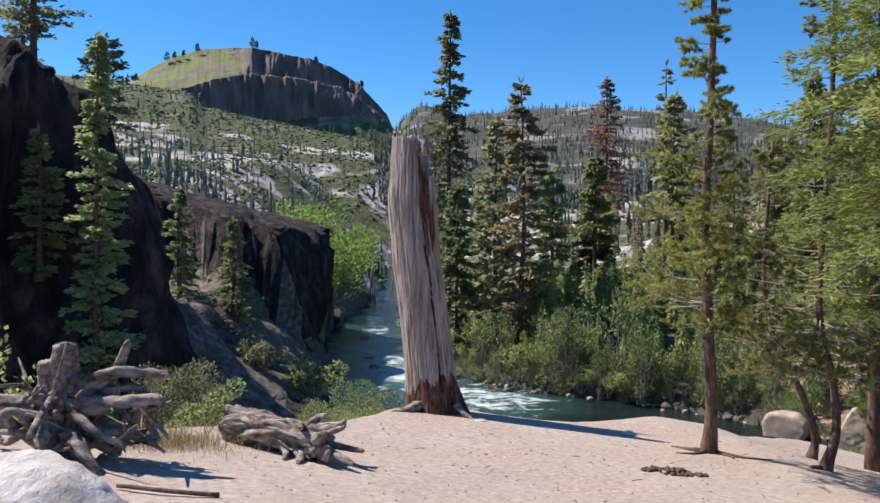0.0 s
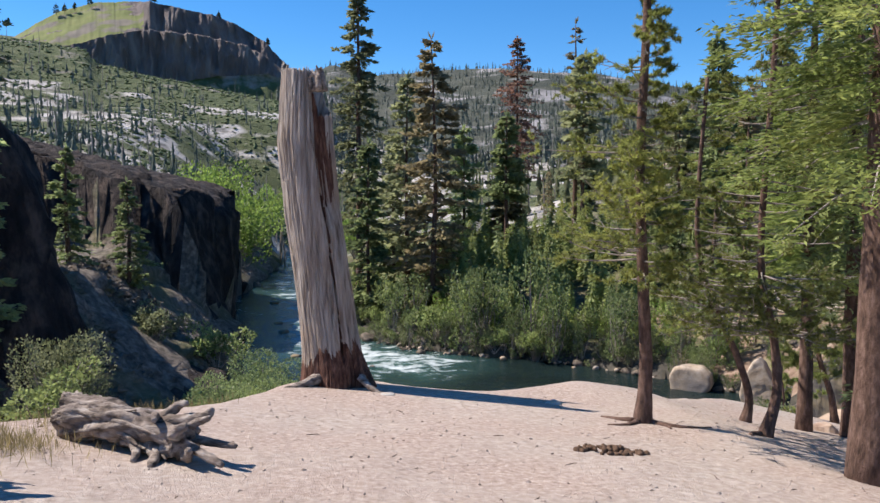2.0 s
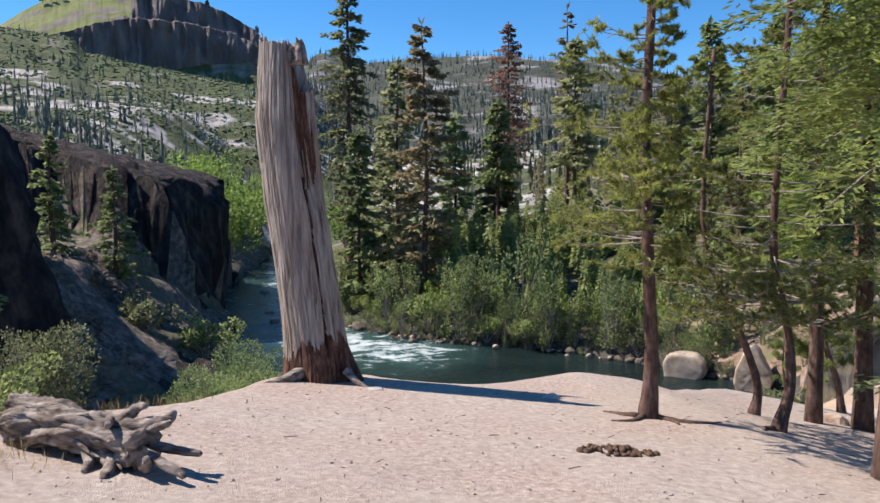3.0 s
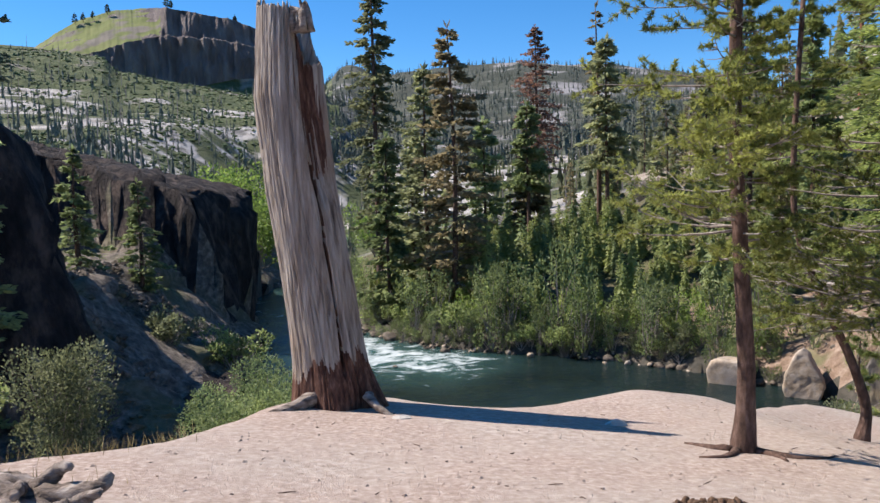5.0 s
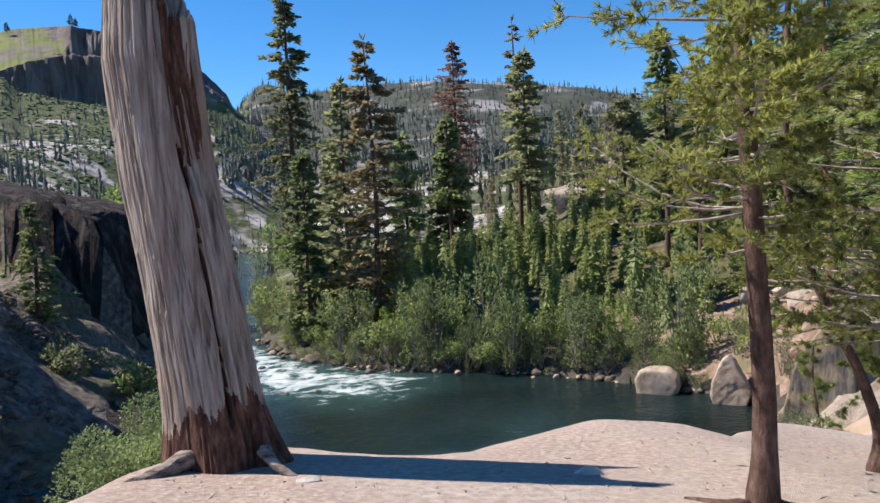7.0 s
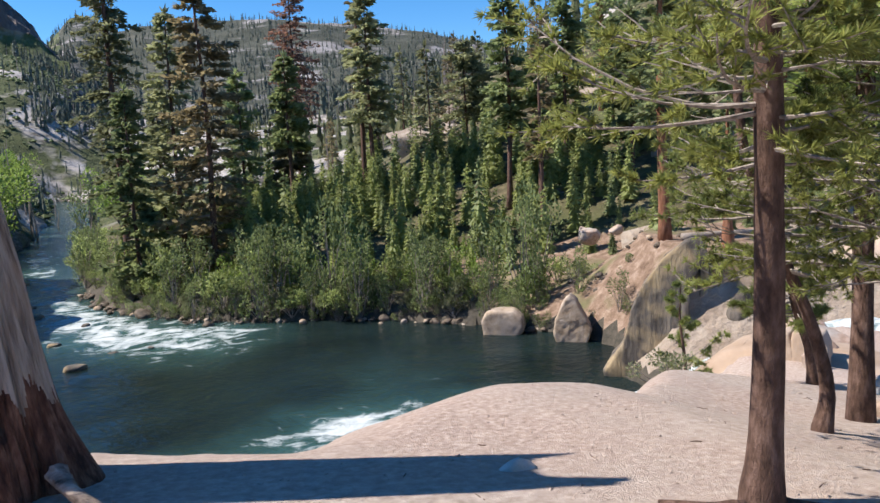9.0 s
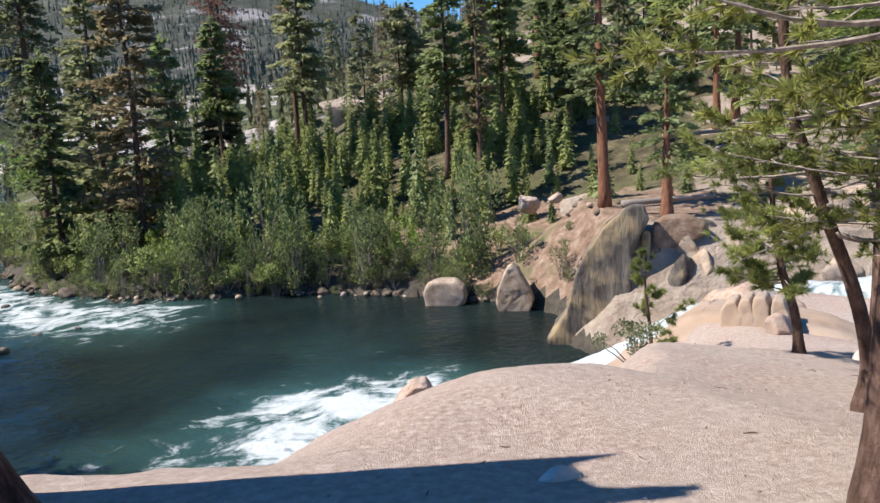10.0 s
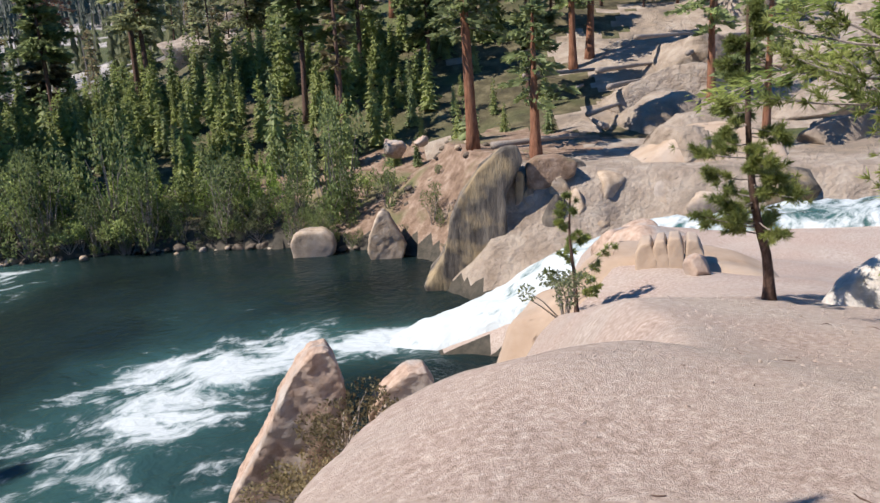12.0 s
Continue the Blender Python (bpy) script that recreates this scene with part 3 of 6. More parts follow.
def build_river():
    rad = np.exp(np.arange(math.log(14), math.log(460), 0.017))
    ang = np.radians(np.arange(-30, 52, 0.36))
    R, A = np.meshgrid(rad, ang, indexing="ij")
    X, Y = 0.6 + R * np.sin(A), R * np.cos(A)
    dj, tj = along(JET, X, Y)
    dr, tr = along(RAPIDS, X, Y)
    wide = 1.3 + 4.4 * tj
    foam = 0.42 * np.exp(-(dj / wide) ** 2) * (1 - 0.92 * tj)
    foam = foam + 0.12 * np.exp(-(dj / (wide * 2.2)) ** 2)
    foam = np.maximum(foam, 0.40 * np.exp(-(dr / (3.2 + 3.0 * smooth(0.7, 1, tr))) ** 2) * (0.62 + 0.38 * smooth(0.6, 0.95, tr)))
    foam = np.maximum(foam, 0.16 * smooth(75, 100, Y))
    foam = foam + 0.115 * np.exp(-((X - 6) / 9) ** 2 - ((Y - 47) / 9) ** 2) * smooth(-0.25, 0.3, fbm(X / 6, Y / 6, 21, 3))
    foam = foam * (0.78 + 0.34 * smooth(-0.3, 0.25, fbm(X / 2.0, Y / 2.0, 31, 4)))
    Z = WATER + 0.06 * fbm(X / 2.2, Y / 2.2, 11, 3) * (1 + 3.0 * foam) + 0.10 * smooth(0.25, 0.6, foam) * fbm(X / 0.8, Y / 0.8, 3, 3)
    return tagged(new("river", grid_mesh("river", X, Y, Z, M_WATER, foam)), "deep green river pool with white foam and rapids", "water", kind="structure")


build_river()


def build_cascade():
    t = np.linspace(0, 1, 200)
    u = np.linspace(-1, 1, 33)
    run = STREAM_RUN
    px, py = np.interp(t, run, [p[0] for p in STREAM]), np.interp(t, run, [p[1] for p in STREAM])
    # ease the corners
    for _ in range(3):
        px[1:-1], py[1:-1] = (px[:-2] + 2 * px[1:-1] + px[2:]) / 4, (py[:-2] + 2 * py[1:-1] + py[2:]) / 4
    pz = np.interp(t, run, STREAM_Z)
    tx, ty = np.gradient(px), np.gradient(py)
    ln = np.hypot(tx, ty)
    nx, ny = -ty / ln, tx / ln
    half = 2.0 + 0.4 * np.sin(t * 19)
    X = px[:, None] + nx[:, None] * half[:, None] * u
    Y = py[:, None] + ny[:, None] * half[:, None] * u
    Z = pz[:, None] + 0.22 - 0.95 * np.abs(u) ** 5 + 0.24 * fbm(X * 1.1, Y * 1.1, 4, 4)
    foam = np.interp(t, [0, 0.2, 0.45, 0.6, 1], [0.5, 0.40, 0.30, 0.16, 0.26])[:, None] * np.ones_like(X)
    me = grid_mesh("cascade", X, Y, Z, M_WATER, foam)
    return tagged(new("cascade", me), "white water rushing down a granite chute", "water", kind="structure")


build_cascade()

# ---- more materials ----
M_GREYWOOD = material("weathered_grey_wood", [(0.3, (0.11, 0.085, 0.068)), (0.42, (0.27, 0.22, 0.185)), (0.55, (0.40, 0.35, 0.305)), (0.75, (0.53, 0.48, 0.435))], 15, 12, 0.9, 1.0, 34, 0.03,
                      ([(0.35, (0.25, 0.165, 0.11)), (0.65, (0.42, 0.32, 0.24))], 1.1, 0.5, 0.68), stretch=(1, 1, 0.07))
M_ROT = material("red_rotten_wood", [(0.3, (0.035, 0.016, 0.012)), (0.5, (0.125, 0.060, 0.042)), (0.7, (0.27, 0.155, 0.108))], 20, 12, 0.95, 1.0, 22, 0.04, stretch=(1, 1, 0.25))
M_DRIFT = material("bleached_driftwood", [(0.34, (0.044, 0.035, 0.030)), (0.46, (0.188, 0.150, 0.125)), (0.58, (0.338, 0.288, 0.250)), (0.75, (0.537, 0.488, 0.438))], 12, 12, 0.9, 1.0, 30, 0.03, stretch=(0.35, 1, 1))
M_BARK = material("grey_brown_pine_bark", [(0.3, (0.045, 0.028, 0.021)), (0.5, (0.115, 0.07, 0.053)), (0.7, (0.21, 0.14, 0.112))], 18, 10, 0.95, 1.0, 26, 0.03, stretch=(1, 1, 0.4))
M_REDBARK = material("red_brown_bark", [(0.3, (0.10, 0.045, 0.025)), (0.5, (0.235, 0.11, 0.065)), (0.7, (0.33, 0.175, 0.11))], 5, 10, 0.95, 1.0, 9, 0.06, stretch=(1, 1, 0.25))
M_TWIG = material("dead_grey_twig", [(0.35, (0.17, 0.145, 0.125)), (0.65, (0.36, 0.32, 0.285))], 30, 4, 0.9, 0)
M_BOULDER = material("tan_granite_boulder", [(0.3, (0.24, 0.18, 0.125)), (0.5, (0.42, 0.335, 0.25)), (0.7, (0.55, 0.47, 0.385))], 1.6, 12, 0.9, 0.8, 9, 0.06,
                     ([(0.3, (0.20, 0.17, 0.15)), (0.7, (0.38, 0.34, 0.30))], 0.45, 0.45, 0.62))
M_WHITEROCK = material("pale_grey_granite", [(0.3, (0.36, 0.33, 0.30)), (0.5, (0.53, 0.50, 0.46)), (0.7, (0.66, 0.63, 0.59))], 5, 12, 0.9, 0.8, 14, 0.04)
M_SLAB = material("stained_grey_slab", [(0.32, (0.037, 0.033, 0.031)), (0.5, (0.123, 0.109, 0.094)), (0.68, (0.246, 0.217, 0.180))], 1.6, 12, 0.9, 0.9, 5, 0.12,
                  ([(0.3, (0.25, 0.19, 0.11)), (0.7, (0.42, 0.34, 0.22))], 0.5, 0.5, 0.62), stretch=(1, 1, 0.22))
M_WETROCK = material("dark_wet_shore_rock", [(0.3, (0.045, 0.038, 0.03)), (0.5, (0.11, 0.09, 0.07)), (0.7, (0.23, 0.185, 0.145))], 2.2, 12, 0.7, 0.8, 8, 0.06)
M_SHARD = material("pinkish_granite", [(0.3, (0.25, 0.17, 0.125)), (0.5, (0.42, 0.31, 0.24)), (0.7, (0.53, 0.42, 0.34))], 4, 12, 0.9, 0.8, 16, 0.03,
                   ([(0.3, (0.30, 0.26, 0.23)), (0.7, (0.46, 0.42, 0.38))], 0.9, 0.48, 0.62))
M_DUNG = material("dry_brown_droppings", [(0.3, (0.06, 0.035, 0.022)), (0.7, (0.16, 0.10, 0.065))], 40, 8, 0.95, 0.8, 60, 0.01)
M_PINE = foliage("pine_needles", (0.146, 0.190, 0.059), (0.381, 0.425, 0.132))
M_PINE_OLIVE = foliage("olive_pine_needles", (0.151, 0.178, 0.049), (0.353, 0.378, 0.109))
M_FIRBRIGHT = foliage("bright_fir_needles", (0.129, 0.185, 0.051), (0.382, 0.438, 0.129))
M_FIR = foliage("fir_needles", (0.141, 0.188, 0.085), (0.358, 0.424, 0.188))
M_YOUNG = foliage("young_fir_needles", (0.183, 0.229, 0.081), (0.403, 0.454, 0.168), tone=0.3)
M_DARKFIR = foliage("dark_conifer_needles", (0.145, 0.166, 0.093), (0.363, 0.384, 0.202))
M_BROWNFIR = foliage("browning_conifer_needles", (0.154, 0.133, 0.071), (0.328, 0.276, 0.159))
M_DEADRED = foliage("dead_red_needles", (0.130, 0.075, 0.055), (0.290, 0.170, 0.125))
M_WILLOW = foliage("willow_leaves", (0.167, 0.221, 0.077), (0.403, 0.476, 0.182), 0.5)
M_ALDER = foliage("dark_alder_leaves", (0.101, 0.145, 0.063), (0.265, 0.322, 0.133), 0.5)
M_WILLOWLIGHT = foliage("bright_willow_leaves", (0.137, 0.229, 0.045), (0.305, 0.412, 0.099), 0.5)
M_SAGE = foliage("grey_green_leaves", (0.127, 0.151, 0.073), (0.283, 0.312, 0.176), 0.55)
M_GRASS = foliage("dry_grass", (0.200, 0.160, 0.070), (0.380, 0.320, 0.170), 0.7)
M_FARWOOD = foliage("far_conifer", (0.064, 0.079, 0.064), (0.134, 0.156, 0.113), 0.8, 0.1)
M_FARSCRUB = foliage("far_scrub", (0.058, 0.085, 0.034), (0.130, 0.169, 0.065), 0.8, 0.1)


# ---- trees ----
def unit(v):
    v = np.asarray(v, float)
    return v / (np.linalg.norm(v, axis=-1, keepdims=True) + 1e-9)


def bent(path, n=16):
    """Smooth line through a few points."""
    p = np.asarray(path, float)
    if len(p) == 2:
        p = np.stack([p[0], p.mean(0), p[1]])
    t = np.linspace(0, len(p) - 1, n)
    out = []
    for k in t:
        i = min(int(k), len(p) - 2)
        f = k - i
        p0, p1, p2, p3 = p[max(i - 1, 0)], p[i], p[i + 1], p[min(i + 2, len(p) - 1)]
        out.append(0.5 * (2 * p1 + (p2 - p0) * f + (2 * p0 - 5 * p1 + 4 * p2 - p3) * f * f + (3 * p1 - p0 - 3 * p2 + p3) * f ** 3))
    return np.array(out)


def trunk_mesh(name, line, r0, r1, mat, sides=14, flare=1.6, wobble=0.04):
    k = np.linspace(0, 1, len(line))
    rad = r0 + (r1 - r0) * k
    h = line[:, 2] - line[0, 2]
    rad = rad * (1 + (flare - 1) * np.exp(-h / max(2.0 * r0, 0.05)))
    g = Geo()
    sunk = line.copy()
    sunk[0, 2] -= 0.15 + r0
    g.tube(sunk, rad, sides, 0, True, wobble)
    return g.mesh(name, [mat], True)


def conifer_crown(line, start, reach, count, blades, size, mats, droop=0.25, ragged=0.25, gaps=0.15, narrow=1.0, dead=0.0, tilt=0.0, slim=0.24, twig=True, wood=0.018, skirts=0):
    """Whorls of boughs carrying flat sprays. reach: bough length at the foot of the crown."""
    g = Geo()
    n = len(line)
    for c in range(count):
        k = start + (1 - start) * (c + rng.uniform(0, 1)) / count
        if rng.uniform() < gaps * 0.5:
            continue
        q = k * (n - 1)
        i = min(int(q), n - 2)
        base = line[i] + (line[i + 1] - line[i]) * (q - i)
        share = (1 - k) / (1 - start)
        L = reach * (0.06 + 0.94 * share ** narrow) * (1 + ragged * rng.normal())
        if share > 0.8:
            L *= rng.uniform(0.45, 1.0)
        L = max(L, reach * 0.05)
        a = rng.uniform(0, 2 * np.pi)
        d = np.array([math.cos(a), math.sin(a), 0.0])
        t = np.linspace(0, 1, 5)
        lift = tilt + 0.25 * (1 - share) - 0.05
        pts = base + d * (L * t)[:, None] + np.array([0, 0, 1.0]) * (L * (lift * t - droop * t ** 2 + 0.10 * t ** 4))[:, None]
        if twig:
            g.tube(pts[::2], np.linspace(wood * (L + 0.5), 0.003, 3), 3, 1, False)
        if rng.uniform() < dead:
            continue
        m = max(3, int(blades * (0.35 + 0.65 * L / reach)))
        tt = rng.uniform(0.12, 1.0, m)
        side = np.array([-d[1], d[0], 0])
        off = rng.normal(size=m) * 0.22 * L * (1.05 - tt)
        p = base + d * (L * tt)[:, None] + np.array([0, 0, 1.0]) * (L * (lift * tt - droop * tt ** 2 + 0.10 * tt ** 4))[:, None]
        p = p + side * off[:, None] + rng.normal(size=(m, 3)) * 0.03 * L
        dirs = d * 0.8 + side * (np.sign(off) * rng.uniform(0.2, 1.0, m))[:, None] + np.array([0, 0, 1]) * rng.normal(-0.12, 0.28, m)[:, None]
        g.leaves(p, dirs, size, size * slim, 0, 0.12)
    for c in range(skirts):
        k = start + (1 - start) * (c + 0.3) / skirts
        base = line[int(k * (n - 1))] * [1, 1, 0] + [0, 0, line[0, 2] + (line[-1, 2] - line[0, 2]) * k]
        share = (1 - k) / (1 - start)
        sides = 13
        a = np.linspace(0, 2 * np.pi, sides, endpoint=False) + rng.uniform(0, 6)
        rr = reach * (0.08 + 0.80 * share ** narrow) * np.where(np.arange(sides) % 2, 0.55, 1.0) * rng.uniform(0.75, 1.15, sides)
        ring = base + np.stack([rr * np.cos(a), rr * np.sin(a), -0.30 * rr + 0.04 * reach * rng.normal(size=sides)], -1)
        g.add(np.concatenate([ring, base[None] + [0, 0, 0.30 * reach * share + 0.12]]), [(q, (q + 1) % sides, sides) for q in range(sides)], 0)
    tip = line[-1]
    g.leaves(np.repeat(tip[None], 5, 0), unit(rng.normal(size=(5, 3)) * 0.3 + [0, 0, 1]), size * 1.2, size * 0.2, 0)
    return g.mesh("crown", mats)


def conifer(name, label, at, height, r0, start, reach, count, blades, size, needles, bark=None, group="", lean=(0, 0), **more):
    bark = bark or M_BARK
    line = bent([(0, 0, 0), (lean[0] * 0.4 + rng.normal() * 0.01 * height, lean[1] * 0.4, height * 0.5), (lean[0], lean[1], height)], 14)
    ob = thing(name, label, "tree", at, group)
    part("trunk", trunk_mesh("trunk", line, r0, r0 * 0.12, bark, 9, 1.3), ob)
    part("crown", conifer_crown(line, start, reach, count, blades, size, [needles, M_TWIG], **more), ob)
    return ob


def tufted_crown(line, start, reach, count, mats, tufts=6, needle=0.064, per=22, width=0.0038, favour=None, dead=0.2, rise=0.15, twigs=6):
    """Pine crown seen close: boughs, side twigs, and tufts of needles at their ends."""
    g = Geo()
    n = len(line)
    tp, td = [], []
    for c in range(count):
        k = start + (1 - start) * (c + rng.uniform(0, 1)) / count
        q = k * (n - 1)
        i = min(int(q), n - 2)
        base = line[i] + (line[i + 1] - line[i]) * (q - i)
        share = (1 - k) / (1 - start)
        a = rng.uniform(0, 2 * np.pi)
        L = reach * (0.22 + 0.78 * min(1, share * 1.25)) * rng.uniform(0.55, 1.1)
        if favour is not None:
            L *= 0.75 + 0.35 * math.cos(a - favour)
        d = np.array([math.cos(a), math.sin(a), 0])
        up = rise * rng.uniform(-0.6, 1.2)
        bare = rng.uniform() < dead
        if bare:
            L *= 0.62
        t = np.linspace(0, 1, 5)
        curl = rng.normal(size=3) * 0.12 * L
        pts = base + d * (L * t)[:, None] + np.array([0, 0, 1.0]) * (L * (up * t - 0.16 * t + 0.22 * t ** 2))[:, None] + curl * (t ** 2)[:, None]
        g.tube(pts, np.linspace(0.007 + 0.006 * L, 0.0025, 5), 4, 1, False)
        for s in range(twigs + int(2 * L)):
            f = rng.uniform(0.25, 1.0)
            j = min(int(f * 4), 3)
            p0 = pts[j] + (pts[j + 1] - pts[j]) * (f * 4 - j)
            sd = unit(d * 0.75 + np.array([-d[1], d[0], 0]) * rng.normal() * 0.9 + np.array([0, 0, rng.normal() * 0.35 + 0.1]))
            ln = L * rng.uniform(0.15, 0.38) * (1.2 - 0.5 * f)
            p1 = p0 + sd * ln + np.array([0, 0, 0.1 * ln])
            g.tube(np.stack([p0, (p0 + p1) / 2 + rng.normal(size=3) * 0.03 * ln, p1]), [0.006, 0.004, 0.002], 3, 1, False)
            if bare and f < 0.8:
                continue
            for e in range(tufts):
                w = 1 - 0.28 * e * rng.uniform(0.5, 1.1)
                tp.append(p0 + (p1 - p0) * max(w, 0.2))
                td.append(sd)
        tp.append(pts[-1])
        td.append(unit(pts[-1] - pts[-2]))
    tp, td = np.array(tp), np.array(td)
    P = np.repeat(tp, per, 0)
    D = unit(np.repeat(td, per, 0) * 0.85 + rng.normal(size=(len(P), 3)) * 0.62 + np.array([0, 0, 0.12]))
    g.leaves(P - D * 0.01, D, needle, width, 0)
    return g.mesh("crown", mats)


def pine(name, label, at, path, r0, r1, start, reach, count, bark, needles, group="", **more):
    line = bent(path, 26)
    ob = thing(name, label, "tree", at, group)
    part("trunk", trunk_mesh("trunk", line, r0, r1, bark, 18, 1.55, 0.03), ob)
    part("crown", tufted_crown(line, start, reach, count, [needles, M_TWIG], **more), ob)
    return ob


def shrub_meshes(size, count, leaf, mats, stems=14, lobes=9, upright=0.0, split=False):
    """Stems and leaves of a bush about size metres wide."""
    gs, gl = Geo(), Geo()
    c = rng.normal(size=(lobes, 3)) * np.array([0.30, 0.30, 0.10]) * size
    c[:, 2] = np.abs(c[:, 2]) + rng.uniform(0.18, 0.62 + upright, lobes) * size
    singles = []
    for i in range(stems):
        if split:
            gs = Geo()
        e = c[i % lobes] + rng.normal(size=3) * 0.08 * size
        gs.tube(bent([(rng.normal() * 0.05 * size, rng.normal() * 0.05 * size, -0.25), tuple(e * 0.5 + rng.normal(size=3) * 0.05 * size), tuple(e)], 5), np.linspace(0.018, 0.005, 5) * max(size, 0.6), 4, 0, False)
        if split:
            singles.append(gs.mesh("stem", [M_TWIG]))
    per = count // lobes
    for p in c:
        d = unit(rng.normal(size=(per, 3)))
        rad = rng.uniform(0.35, 1.0, per) ** 0.5 * rng.uniform(0.17, 0.27) * size
        q = p + d * rad[:, None] * np.array([1, 1, 0.85 + upright])
        q[:, 2] = np.maximum(q[:, 2], 0.03)
        gl.leaves(q, unit(d + rng.normal(size=(per, 3)) * 0.7 + [0, 0, 0.25 + upright]), leaf, leaf * 0.32, 0)
    return singles if split else gs.mesh("woody_base", [M_TWIG]), gl.mesh("leaves", mats)


def shrub(name, label, at, size, count, leaf, mat, group="", **more):
    ob = thing(name, label, "shrub", at, group, rng.uniform(0, 360))
    s, l = shrub_meshes(size, count, leaf, [mat], **more)
    for one in (s if isinstance(s, list) else [s]):
        part("stem" if isinstance(s, list) else "woody_base", one, ob)
    part("leaves", l, ob)
    return ob


def placed(x, y, z=None, turn=0.0, scale=1.0, tall=1.0):
    z = ground_at(x, y) if z is None else z
    return pose(x, y, z, 0, 0, turn) @ Matrix.Diagonal((scale, scale, scale * tall, 1))


def gnarled(g, path, r0, r1, seed, rings=34, sides=22, groove=0.28, knots=0.3):
    """Twisted weathered wood: grooved along the grain, knotty, broken at the end."""
    line = bent(path, rings)
    k, th = np.meshgrid(np.linspace(0, 1, rings), np.linspace(0, 2 * np.pi, sides, endpoint=False), indexing="ij")
    tw = th + 2.2 * k
    rad = (r0 + (r1 - r0) * k ** 0.8) * (1 + groove * fbm(np.cos(tw) * 3.2 + seed, np.sin(tw) * 3.2, k * 1.6, 3) + knots * fbm(k * 7 + seed, np.cos(th) * 1.2, np.sin(th) * 1.2, 3))
    rad = np.maximum(rad, 0.004) * np.where(k > 0.97, 0.45, 1)
    tan = unit(np.gradient(line, axis=0))
    ref = np.array([0.2, 0.3, 0.93]) if abs(tan[:, 2]).mean() < 0.7 else np.array([0.97, 0.2, 0.1])
    u = unit(np.cross(tan, ref))
    w = np.cross(tan, u)
    V = line[:, None] + rad[:, :, None] * (np.cos(th)[:, :, None] * u[:, None] + np.sin(th)[:, :, None] * w[:, None])
    F = [(i * sides + j, i * sides + (j + 1) % sides, (i + 1) * sides + (j + 1) % sides, (i + 1) * sides + j) for i in range(rings - 1) for j in range(sides)]
    F += [tuple(range(sides))[::-1], tuple((rings - 1) * sides + j for j in range(sides))]
    g.add(V.reshape(-1, 3), F)


